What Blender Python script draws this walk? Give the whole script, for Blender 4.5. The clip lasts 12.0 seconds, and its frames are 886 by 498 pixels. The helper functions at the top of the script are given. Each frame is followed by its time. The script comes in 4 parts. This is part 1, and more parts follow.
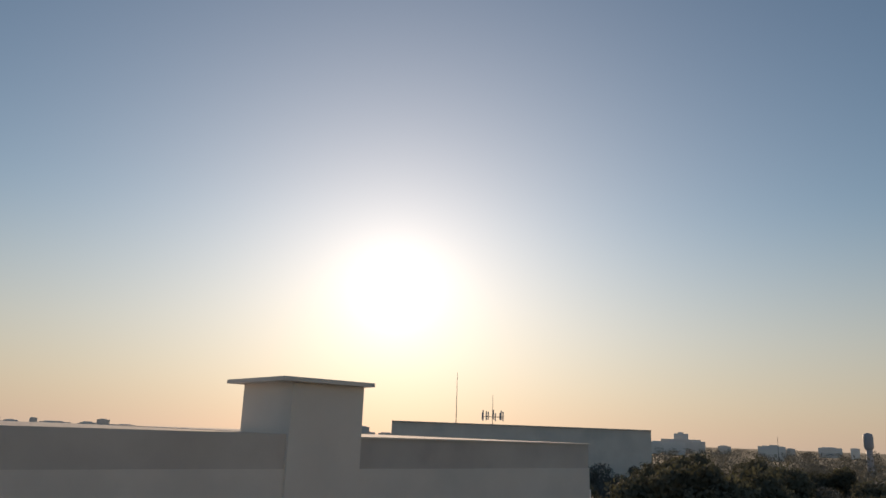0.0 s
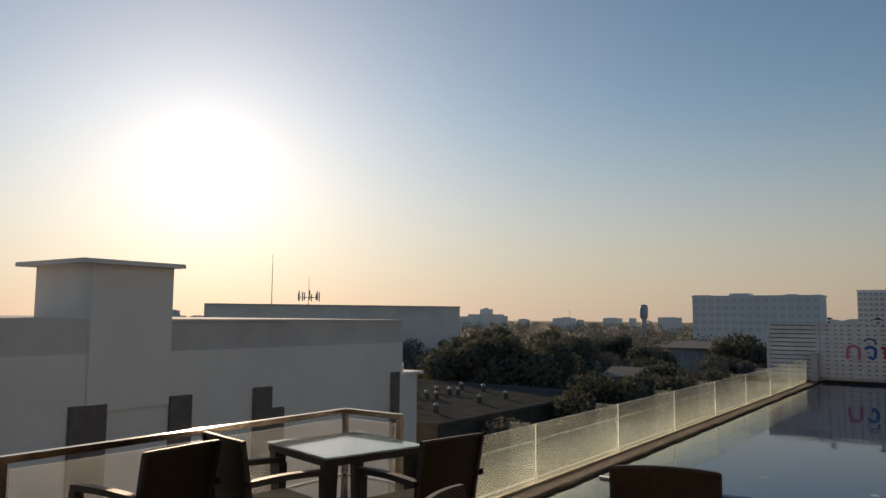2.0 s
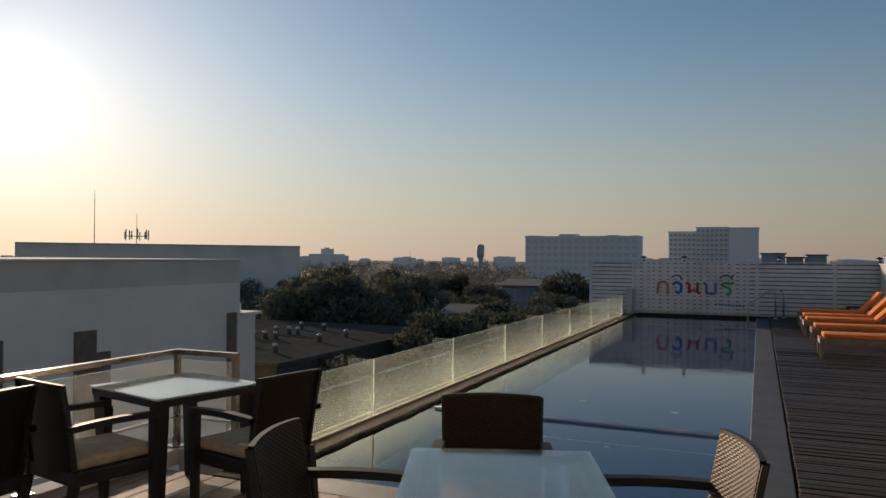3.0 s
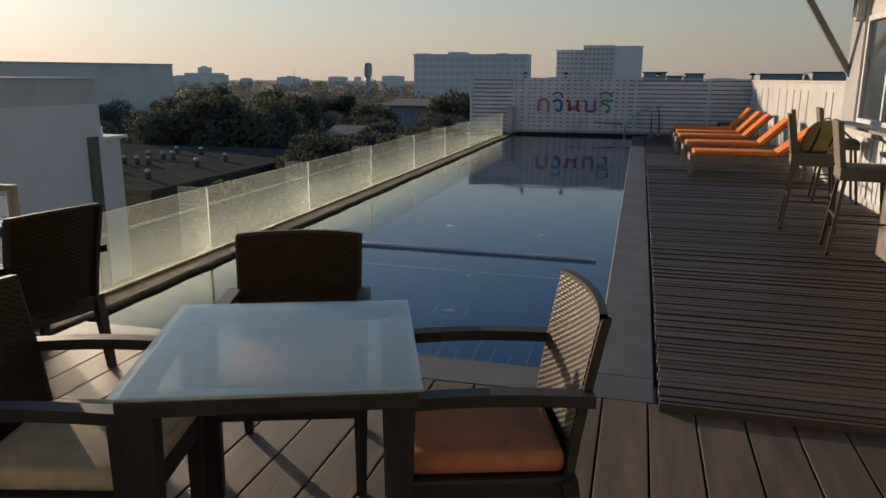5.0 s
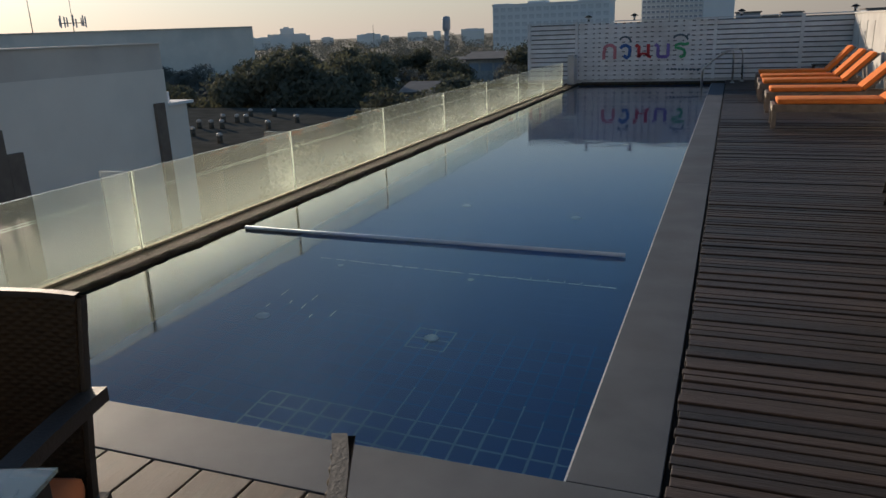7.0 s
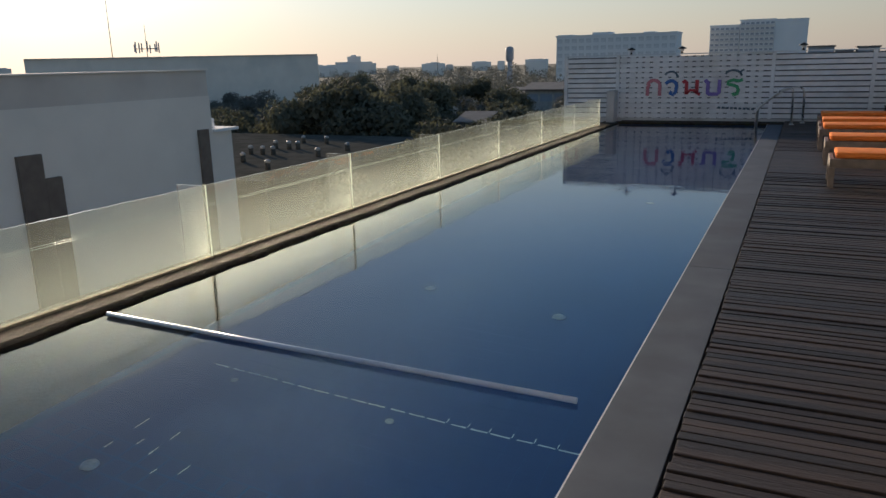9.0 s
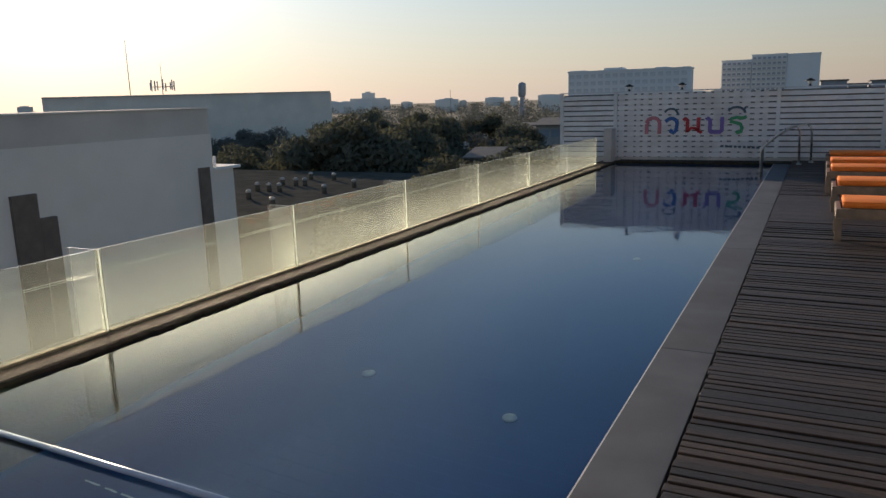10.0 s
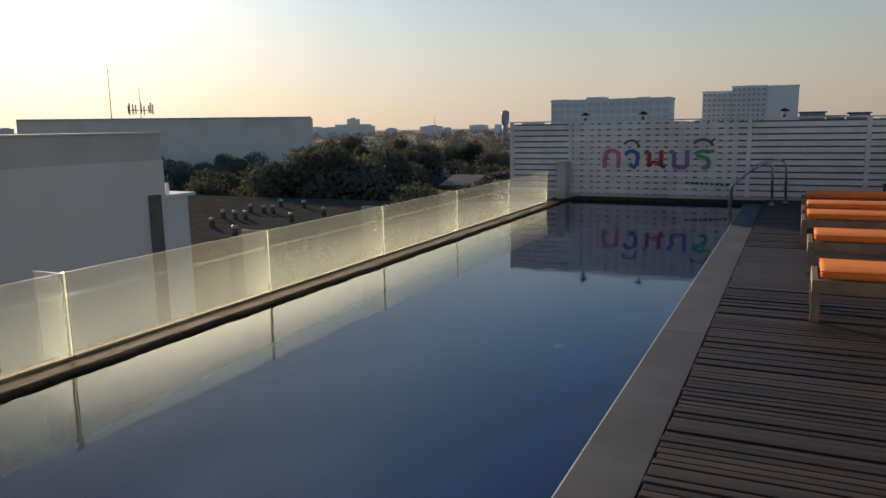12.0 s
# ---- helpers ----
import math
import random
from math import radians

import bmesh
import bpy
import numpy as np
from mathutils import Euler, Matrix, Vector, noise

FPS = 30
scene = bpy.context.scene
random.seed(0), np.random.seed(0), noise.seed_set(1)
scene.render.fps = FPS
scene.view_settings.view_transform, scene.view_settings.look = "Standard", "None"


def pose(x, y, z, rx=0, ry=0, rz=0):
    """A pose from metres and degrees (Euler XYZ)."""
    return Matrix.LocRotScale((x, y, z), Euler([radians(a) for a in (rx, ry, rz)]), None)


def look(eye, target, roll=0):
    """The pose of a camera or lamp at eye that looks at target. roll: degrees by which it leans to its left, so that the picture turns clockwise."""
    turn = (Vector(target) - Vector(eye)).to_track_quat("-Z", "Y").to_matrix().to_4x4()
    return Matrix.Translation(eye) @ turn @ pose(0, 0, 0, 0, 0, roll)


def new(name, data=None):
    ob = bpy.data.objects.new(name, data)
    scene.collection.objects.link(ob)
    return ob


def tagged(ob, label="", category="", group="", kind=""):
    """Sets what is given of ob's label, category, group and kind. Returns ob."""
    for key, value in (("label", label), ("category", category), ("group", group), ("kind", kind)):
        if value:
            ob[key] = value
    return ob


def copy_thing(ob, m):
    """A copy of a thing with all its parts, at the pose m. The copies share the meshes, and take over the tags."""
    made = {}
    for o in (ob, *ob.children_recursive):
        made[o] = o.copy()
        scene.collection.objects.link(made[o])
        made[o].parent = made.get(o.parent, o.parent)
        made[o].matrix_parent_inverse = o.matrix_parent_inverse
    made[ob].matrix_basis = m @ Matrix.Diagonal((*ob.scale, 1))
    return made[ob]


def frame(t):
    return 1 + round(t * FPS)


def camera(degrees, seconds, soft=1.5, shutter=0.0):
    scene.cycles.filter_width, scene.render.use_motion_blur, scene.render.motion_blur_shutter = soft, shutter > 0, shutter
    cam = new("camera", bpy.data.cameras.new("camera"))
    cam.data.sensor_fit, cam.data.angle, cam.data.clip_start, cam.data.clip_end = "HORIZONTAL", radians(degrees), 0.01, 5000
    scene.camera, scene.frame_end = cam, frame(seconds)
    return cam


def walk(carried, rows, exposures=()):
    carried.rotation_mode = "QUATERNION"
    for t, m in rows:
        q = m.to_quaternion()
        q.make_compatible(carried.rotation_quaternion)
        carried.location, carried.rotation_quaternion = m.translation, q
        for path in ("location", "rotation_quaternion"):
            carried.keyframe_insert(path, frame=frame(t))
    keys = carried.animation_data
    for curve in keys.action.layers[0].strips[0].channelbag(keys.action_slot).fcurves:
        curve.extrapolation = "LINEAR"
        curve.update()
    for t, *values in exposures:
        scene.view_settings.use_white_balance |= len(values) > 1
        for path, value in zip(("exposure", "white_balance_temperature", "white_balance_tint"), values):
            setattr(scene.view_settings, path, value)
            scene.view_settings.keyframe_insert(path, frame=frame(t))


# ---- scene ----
cam = camera(61.7, 12.0)
PATH = [
    (0, (0.13, -4.72, 1.71), (-1.352, -3.466, 2.192), 2.1),
    (0.5, (0.02, -4.71, 1.655), (-1.438, -3.405, 2.071), 1.5),
    (1, (-0.045, -4.652, 1.637), (-1.452, -3.273, 1.981), 1.2),
    (1.5, (0.0, -4.704, 1.64), (-1.312, -3.219, 1.913), 0.8),
    (2, (0.047, -4.705, 1.646), (-1.106, -3.08, 1.827), 0.5),
    (2.5, (0.073, -4.727, 1.652), (-0.891, -2.977, 1.757), 0.5),
    (3, (0.069, -4.709, 1.629), (-0.716, -2.87, 1.651), 0.4),
    (3.5, (0.07, -4.643, 1.604), (-0.544, -2.743, 1.482), 0.4),
    (3.7, (0.068, -4.59, 1.581), (-0.497, -2.679, 1.407), 0.4),
    (5.3, (0.183, -3.61, 1.535), (-0.301, -1.731, 1.049), 0.1),
    (5.5, (0.211, -3.454, 1.504), (-0.28, -1.581, 1.002), -0.4),
    (6, (0.264, -3.064, 1.486), (-0.307, -1.23, 0.928), -0.9),
    (6.5, (0.304, -2.627, 1.468), (-0.313, -0.812, 0.899), -0.8),
    (7, (0.43, -2.16, 1.468), (-0.265, -0.372, 0.904), -2.2),
    (7.2, (0.47, -1.96, 1.464), (-0.267, -0.186, 0.91), -2.4),
    (8.8, (0.652, -0.555, 1.487), (-0.189, 1.192, 0.995), -1.4),
    (9, (0.66, -0.346, 1.481), (-0.184, 1.401, 0.993), -1.4),
    (9.5, (0.7, 0.17, 1.493), (-0.152, 1.922, 1.04), -1.9),
    (10, (0.768, 0.713, 1.515), (-0.116, 2.462, 1.118), -1.7),
    (10.5, (0.774, 1.23, 1.517), (-0.141, 2.973, 1.165), -1.5),
    (11, (0.808, 1.703, 1.517), (-0.106, 3.455, 1.212), -1.5),
    (11.5, (0.835, 2.257, 1.53), (-0.05, 4.027, 1.234), -1.2),
    (12, (0.828, 2.884, 1.51), (-0.022, 4.665, 1.181), -1.0),
]
walk(cam, [(t, look(eye, target, roll)) for t, eye, target, roll in PATH],
     exposures=[(0, -0.12, 7450, 18), (2, -0.09, 7200, 17), (3, -0.17, 6850, 15), (3.5, -0.28, 6700, 15), (5.5, 0.1, 6500, 13), (7, 0.10, 6150, 11), (9, 0.34, 6350, 13), (12, 0.2, 6800, 16)])

# ---------- world, sun, exposure ----------
SUN_AZ = 53.3      # degrees left of +y
SUN_EL = 10.5
sun_dir = Vector((-math.sin(radians(SUN_AZ)) * math.cos(radians(SUN_EL)),
                  math.cos(radians(SUN_AZ)) * math.cos(radians(SUN_EL)), math.sin(radians(SUN_EL))))
world = bpy.data.worlds.new("morning_sky")
scene.world = world
world.use_nodes = True
wn, wl = world.node_tree.nodes, world.node_tree.links
wn.clear()
sky = wn.new("ShaderNodeTexSky")
sky.sky_type, sky.sun_disc = "NISHITA", False
sky.sun_elevation, sky.sun_rotation = radians(SUN_EL), radians(-SUN_AZ)
sky.altitude, sky.air_density, sky.dust_density, sky.ozone_density = 0, 1.0, 0.12, 1.6
bg = wn.new("ShaderNodeBackground")
bg.inputs["Strength"].default_value = 0.10
soft = wn.new("ShaderNodeHueSaturation")      # thin morning haze pales the sky
soft.inputs["Saturation"].default_value = 1.14
wl.new(sky.outputs[0], soft.inputs["Color"])
# pale peach haze low over the whole horizon
coord = wn.new("ShaderNodeTexCoord")
up = wn.new("ShaderNodeSeparateXYZ")
wl.new(coord.outputs["Generated"], up.inputs[0])
low = wn.new("ShaderNodeMapRange")
low.interpolation_type = "SMOOTHSTEP"
low.inputs["From Min"].default_value, low.inputs["From Max"].default_value = 0.30, -0.07
low.inputs["To Min"].default_value, low.inputs["To Max"].default_value = 0.0, 0.95
wl.new(up.outputs["Z"], low.inputs["Value"])
hz = wn.new("ShaderNodeMix")
hz.data_type = "RGBA"
wl.new(low.outputs["Result"], hz.inputs["Factor"])
wl.new(soft.outputs[0], hz.inputs["A"])
wl.new(hz.outputs["Result"], bg.inputs["Color"])
# bright hazy aureole round the sun
dot = wn.new("ShaderNodeVectorMath")
dot.operation = "DOT_PRODUCT"
dot.inputs[1].default_value = sun_dir
wl.new(coord.outputs["Generated"], dot.inputs[0])
# the haze scatters forward: pale towards the sun, dimmer away from it
ahead = wn.new("ShaderNodeMapRange")
ahead.interpolation_type = "SMOOTHSTEP"
ahead.inputs["From Min"].default_value, ahead.inputs["From Max"].default_value = 0.30, 0.95
wl.new(dot.outputs["Value"], ahead.inputs["Value"])
tone = wn.new("ShaderNodeMix")
tone.data_type = "RGBA"
tone.inputs["A"].default_value, tone.inputs["B"].default_value = (2.75, 2.48, 2.42, 1), (4.6, 4.08, 3.82, 1)
wl.new(ahead.outputs["Result"], tone.inputs["Factor"])
wl.new(tone.outputs["Result"], hz.inputs["B"])
glow_sum = None
for power, amount in ((2600.0, 1.5), (500.0, 0.24), (110.0, 0.15), (24.0, 0.19), (9.0, 0.14)):
    clampn = wn.new("ShaderNodeMath")
    clampn.operation = "MAXIMUM"
    clampn.inputs[1].default_value = 0.0
    wl.new(dot.outputs["Value"], clampn.inputs[0])
    pw = wn.new("ShaderNodeMath")
    pw.operation = "POWER"
    pw.inputs[1].default_value = power
    wl.new(clampn.outputs[0], pw.inputs[0])
    mu = wn.new("ShaderNodeMath")
    mu.operation = "MULTIPLY"
    mu.inputs[1].default_value = amount
    wl.new(pw.outputs[0], mu.inputs[0])
    if glow_sum is None:
        glow_sum = mu
    else:
        ad = wn.new("ShaderNodeMath")
        ad.operation = "ADD"
        wl.new(glow_sum.outputs[0], ad.inputs[0])
        wl.new(mu.outputs[0], ad.inputs[1])
        glow_sum = ad
bg2 = wn.new("ShaderNodeBackground")
bg2.inputs["Color"].default_value = (1.0, 0.96, 0.925, 1)
wl.new(glow_sum.outputs[0], bg2.inputs["Strength"])
addw = wn.new("ShaderNodeAddShader")
wl.new(bg.outputs[0], addw.inputs[0])
wl.new(bg2.outputs[0], addw.inputs[1])
wout = wn.new("ShaderNodeOutputWorld")
wl.new(addw.outputs[0], wout.inputs["Surface"])

sun_data = bpy.data.lights.new("sun", "SUN")
sun_data.energy, sun_data.angle, sun_data.color = 4.0, radians(0.6), (1.0, 0.80, 0.58)
sun_ob = new("sun", sun_data)
sun_ob.matrix_world = look(sun_dir * 60, (0, 0, 0))


# ---------- materials ----------
def surf(name, c1, c2=None, scale=6.0, rough=0.6, metal=0.0, bump=0.15, bscale=60.0, stretch=(1, 1, 1), vary=0.0, spec=0.5,
         rough2=None, stain=None, stain_scale=1.2):
    """A procedural surface: two colours mixed by coarse noise, a fine grain in relief and gloss, optional stains."""
    m = bpy.data.materials.new(name)
    m.use_nodes = True
    n, l = m.node_tree.nodes, m.node_tree.links
    b = n["Principled BSDF"]
    tc = n.new("ShaderNodeTexCoord")
    mp = n.new("ShaderNodeMapping")
    mp.inputs["Scale"].default_value = stretch
    l.new(tc.outputs["Object"], mp.inputs["Vector"])
    vec = mp.outputs["Vector"]
    oi = n.new("ShaderNodeObjectInfo")
    off = n.new("ShaderNodeVectorMath")
    off.operation = "MULTIPLY_ADD"
    off.inputs[1].default_value = (37, 23, 11) if vary else (0, 0, 0)
    l.new(oi.outputs["Random"], off.inputs[0])
    l.new(vec, off.inputs[2])
    vec = off.outputs[0]
    n1 = n.new("ShaderNodeTexNoise")
    n1.inputs["Scale"].default_value, n1.inputs["Detail"].default_value = scale, 6
    l.new(vec, n1.inputs["Vector"])
    ramp = n.new("ShaderNodeValToRGB")
    ramp.color_ramp.elements[0].position, ramp.color_ramp.elements[1].position = 0.32, 0.70
    c2 = c2 or tuple(min(1, x * 1.25 + 0.004) for x in c1)
    ramp.color_ramp.elements[0].color, ramp.color_ramp.elements[1].color = (*c1, 1), (*c2, 1)
    l.new(n1.outputs["Fac"], ramp.inputs["Fac"])
    col = ramp.outputs["Color"]
    if stain:
        n3 = n.new("ShaderNodeTexNoise")
        n3.inputs["Scale"].default_value, n3.inputs["Detail"].default_value = stain_scale, 8
        l.new(tc.outputs["Object"], n3.inputs["Vector"])
        r3 = n.new("ShaderNodeValToRGB")
        r3.color_ramp.elements[0].position, r3.color_ramp.elements[1].position = 0.50, 0.72
        l.new(n3.outputs["Fac"], r3.inputs["Fac"])
        mx = n.new("ShaderNodeMix")
        mx.data_type = "RGBA"
        mx.inputs["B"].default_value = (*stain, 1)
        l.new(r3.outputs["Color"], mx.inputs["Factor"])
        l.new(col, mx.inputs["A"])
        col = mx.outputs["Result"]
    if vary:
        hs = n.new("ShaderNodeHueSaturation")
        mr = n.new("ShaderNodeMapRange")
        mr.inputs["To Min"].default_value, mr.inputs["To Max"].default_value = 1 - vary, 1 + vary
        l.new(oi.outputs["Random"], mr.inputs["Value"])
        l.new(mr.outputs["Result"], hs.inputs["Value"])
        l.new(col, hs.inputs["Color"])
        col = hs.outputs["Color"]
    l.new(col, b.inputs["Base Color"])
    n2 = n.new("ShaderNodeTexNoise")
    n2.inputs["Scale"].default_value, n2.inputs["Detail"].default_value = bscale, 5
    l.new(vec, n2.inputs["Vector"])
    rr = n.new("ShaderNodeMapRange")
    rr.inputs["To Min"].default_value = rough
    rr.inputs["To Max"].default_value = rough2 if rough2 is not None else min(1, rough + 0.15)
    l.new(n1.outputs["Fac"], rr.inputs["Value"])
    l.new(rr.outputs["Result"], b.inputs["Roughness"])
    bp = n.new("ShaderNodeBump")
    bp.inputs["Strength"].default_value, bp.inputs["Distance"].default_value = bump, 0.01
    l.new(n2.outputs["Fac"], bp.inputs["Height"])
    l.new(bp.outputs["Normal"], b.inputs["Normal"])
    b.inputs["Metallic"].default_value = metal
    b.inputs["Specular IOR Level"].default_value = spec
    return m


def glass(name, color, rough, ior=1.45, milky=0.0, milk=(0.8, 0.85, 0.8), dirt_scale=9.0, dirt=0.35, foot_film=0.0, glossy=False, forward=0.0):
    """Glass with an uneven film of dust (milky: how much of it scatters)."""
    m = bpy.data.materials.new(name)
    m.use_nodes = True
    n, l = m.node_tree.nodes, m.node_tree.links
    b = n["Principled BSDF"]
    b.inputs["Base Color"].default_value = (*color, 1)
    b.inputs["Roughness"].default_value = rough
    b.inputs["IOR"].default_value = ior
    b.inputs["Transmission Weight"].default_value = 1.0
    if milky:
        tc = n.new("ShaderNodeTexCoord")
        nz = n.new("ShaderNodeTexNoise")
        nz.inputs["Scale"].default_value, nz.inputs["Detail"].default_value = dirt_scale, 7
        l.new(tc.outputs["Object"], nz.inputs["Vector"])
        mr = n.new("ShaderNodeMapRange")
        mr.inputs["From Min"].default_value, mr.inputs["From Max"].default_value = 0.3, 0.7
        mr.inputs["To Min"].default_value, mr.inputs["To Max"].default_value = milky * (1 - dirt), milky * (1 + dirt)
        l.new(nz.outputs["Fac"], mr.inputs["Value"])
        amount = mr.outputs["Result"]
        if foot_film:
            # the film grows milkier towards the foot of the pane
            sx = n.new("ShaderNodeSeparateXYZ")
            l.new(tc.outputs["Object"], sx.inputs[0])
            gz = n.new("ShaderNodeMapRange")
            gz.interpolation_type = "SMOOTHSTEP"
            gz.inputs["From Min"].default_value, gz.inputs["From Max"].default_value = 0.56, 0.0
            gz.inputs["To Min"].default_value, gz.inputs["To Max"].default_value = 0.0, foot_film
            l.new(sx.outputs["Z"], gz.inputs["Value"])
            ad = n.new("ShaderNodeMath")
            ad.operation = "ADD"
            l.new(amount, ad.inputs[0])
            l.new(gz.outputs["Result"], ad.inputs[1])
            amount = ad.outputs[0]
        df = n.new("ShaderNodeBsdfPrincipled" if glossy else "ShaderNodeBsdfDiffuse")
        df.inputs["Base Color" if glossy else "Color"].default_value = (*milk, 1)
        if glossy:
            df.inputs["Roughness"].default_value, df.inputs["IOR"].default_value = 0.03, 2.1
        tl = n.new("ShaderNodeBsdfTranslucent")
        tl.inputs["Color"].default_value = (*milk, 1)
        mx0 = n.new("ShaderNodeMixShader")
        mx0.inputs[0].default_value = 0.2 if glossy else 0.85
        l.new(df.outputs[0], mx0.inputs[1])
        l.new(tl.outputs[0], mx0.inputs[2])
        film = mx0
        if forward:
            # fine dust sends most of the light on, spread round its way
            rf = n.new("ShaderNodeBsdfRefraction")
            rf.inputs["Color"].default_value = (*milk, 1)
            rf.inputs["Roughness"].default_value, rf.inputs["IOR"].default_value = 0.75, ior
            film = n.new("ShaderNodeMixShader")
            film.inputs[0].default_value = forward
            l.new(mx0.outputs[0], film.inputs[1])
            l.new(rf.outputs[0], film.inputs[2])
        mx = n.new("ShaderNodeMixShader")
        l.new(amount, mx.inputs[0])
        l.new(b.outputs[0], mx.inputs[1])
        l.new(film.outputs[0], mx.inputs[2])
        l.new(mx.outputs[0], n["Material Output"].inputs["Surface"])
    return m


M = {}
M["plank"] = surf("weathered_plank", (0.055, 0.038, 0.026), (0.118, 0.082, 0.056), 2.2, 0.58, bump=0.14, bscale=26, stretch=(6, 0.7, 6), vary=0.22, rough2=0.8)
M["slat"] = surf("dark_deck_slat", (0.018, 0.0105, 0.008), (0.058, 0.037, 0.026), 1.6, 0.5, bump=0.4, bscale=22, stretch=(0.6, 7, 7), vary=0.5, rough2=0.62)
M["coping"] = surf("grey_coping_stone", (0.080, 0.090, 0.104), (0.118, 0.131, 0.148), 3.0, 0.62, bump=0.06, bscale=120, vary=0.07, rough2=0.78, spec=0.25, stain=(0.078, 0.084, 0.093))
M["kerb"] = surf("mossy_kerb", (0.026, 0.021, 0.017), (0.060, 0.050, 0.041), 9, 0.85, spec=0.08, bump=0.5, bscale=40, stain=(0.05, 0.052, 0.03), stain_scale=3)
M["tile"] = surf("blue_pool_tile", (0.0005, 0.039, 0.152), (0.001, 0.047, 0.176), 0.9, 0.25, bump=0.03, vary=0.04)
M["grout"] = surf("pool_grout", (0.105, 0.17, 0.25), (0.15, 0.215, 0.295), 14, 0.8)
M["pale_grout"] = surf("limed_pool_grout", (0.55, 0.62, 0.64), (0.66, 0.71, 0.72), 14, 0.8)
M["grout_blue"] = surf("stained_pool_grout", (0.008, 0.075, 0.205), (0.014, 0.095, 0.25), 0.9, 0.8)
M["lens"] = surf("frosted_lens", (0.24, 0.30, 0.33), (0.42, 0.47, 0.50), 30, 0.4, bump=0.1)
M["white"] = surf("white_painted_wood", (0.62, 0.62, 0.63), (0.73, 0.73, 0.73), 5, 0.5, bump=0.08, bscale=50, vary=0.05, stain=(0.53, 0.52, 0.51))
M["fence_back"] = surf("dark_grey_board", (0.13, 0.135, 0.145), (0.18, 0.185, 0.195), 4, 0.8, bump=0.1, bscale=30)
M["render"] = surf("white_render", (0.58, 0.555, 0.51), (0.66, 0.63, 0.58), 2.5, 0.8, bump=0.12, bscale=80, stain=(0.50, 0.475, 0.435))
M["greywall"] = surf("grey_render", (0.42, 0.40, 0.38), (0.52, 0.50, 0.47), 2, 0.85, bump=0.1, bscale=60, stain=(0.33, 0.31, 0.29))
M["wicker"] = surf("dark_rattan", (0.007, 0.006, 0.005), (0.022, 0.018, 0.014), 90, 0.45, bump=0.15, bscale=160, rough2=0.6, spec=0.4)
M["wicker"].node_tree.nodes["Principled BSDF"].inputs["Specular Tint"].default_value = (0.72, 0.50, 0.28, 1)
M["wicker_dark"] = surf("dark_frame_weave", (0.010, 0.0085, 0.0075), (0.022, 0.018, 0.015), 60, 0.52, bump=0.18, bscale=130)
M["cushion_tan"] = surf("beige_fabric", (0.36, 0.29, 0.18), (0.46, 0.38, 0.25), 12, 0.9, bump=0.3, bscale=320)
M["cushion_rust"] = surf("rust_fabric", (0.36, 0.13, 0.06), (0.45, 0.18, 0.09), 12, 0.9, bump=0.3, bscale=320)
M["orange"] = surf("orange_canvas", (0.80, 0.19, 0.025), (0.88, 0.26, 0.045), 7, 0.8, bump=0.3, bscale=240)
M["frame_wood"] = surf("grey_wood_frame", (0.15, 0.115, 0.085), (0.25, 0.195, 0.15), 9, 0.55, bump=0.25, bscale=60)
M["steel"] = surf("brushed_steel", (0.55, 0.53, 0.50), (0.64, 0.62, 0.59), 12, 0.22, 1.0, bump=0.03, bscale=200)
M["rail_steel"] = surf("brown_steel_rail", (0.30, 0.25, 0.20), (0.40, 0.34, 0.28), 10, 0.10, 0.95, bump=0.04, bscale=160)
M["float"] = surf("pale_blue_plastic", (0.32, 0.43, 0.60), (0.40, 0.51, 0.68), 5, 0.12, bump=0.05)
M["vent"] = surf("dull_aluminium", (0.34, 0.33, 0.31), (0.44, 0.43, 0.41), 8, 0.5, bump=0.05)
# near-black colour standing in for the shade in gaps and slots
M["dark"] = surf("recess_shade", (0.012, 0.011, 0.010), None, 10, 0.7)
M["lamp_black"] = surf("black_lamp_metal", (0.02, 0.02, 0.02), None, 10, 0.4, 0.6)
M["stool"] = surf("tan_rattan", (0.13, 0.10, 0.062), (0.22, 0.175, 0.11), 60, 0.6, bump=0.5, bscale=170)
M["stool_pad"] = surf("grey_pad_fabric", (0.20, 0.18, 0.145), (0.26, 0.24, 0.19), 14, 0.9, bump=0.3, bscale=260)
M["stool_leg"] = surf("pewter_leg", (0.085, 0.068, 0.05), (0.125, 0.10, 0.075), 12, 0.35, 0.6, bump=0.03)
M["grey_steel"] = surf("grey_painted_steel", (0.20, 0.19, 0.185), (0.27, 0.26, 0.25), 5, 0.55, bump=0.06)
M["bag"] = surf("mustard_canvas", (0.32, 0.22, 0.06), (0.42, 0.30, 0.09), 14, 0.85, bump=0.3, bscale=220)
M["strap"] = surf("black_webbing", (0.02, 0.018, 0.015), None, 30, 0.8)
M["nb_wall"] = surf("neighbour_render", (0.77, 0.695, 0.62), (0.82, 0.75, 0.675), 0.35, 0.9, bump=0.05, bscale=4, stain=(0.68, 0.635, 0.575), stain_scale=0.16)
M["nb_band"] = surf("neighbour_parapet", (0.60, 0.545, 0.485), (0.67, 0.605, 0.545), 0.6, 0.9, bump=0.05, bscale=4, stain=(0.50, 0.45, 0.41), stain_scale=0.3)
M["brownpanel"] = surf("brown_louvre", (0.14, 0.105, 0.085), (0.19, 0.15, 0.12), 2, 0.7, bump=0.1, bscale=10)
M["far_wall"] = surf("pale_far_wall", (0.76, 0.76, 0.77), (0.83, 0.83, 0.83), 0.05, 0.9, bump=0.0)
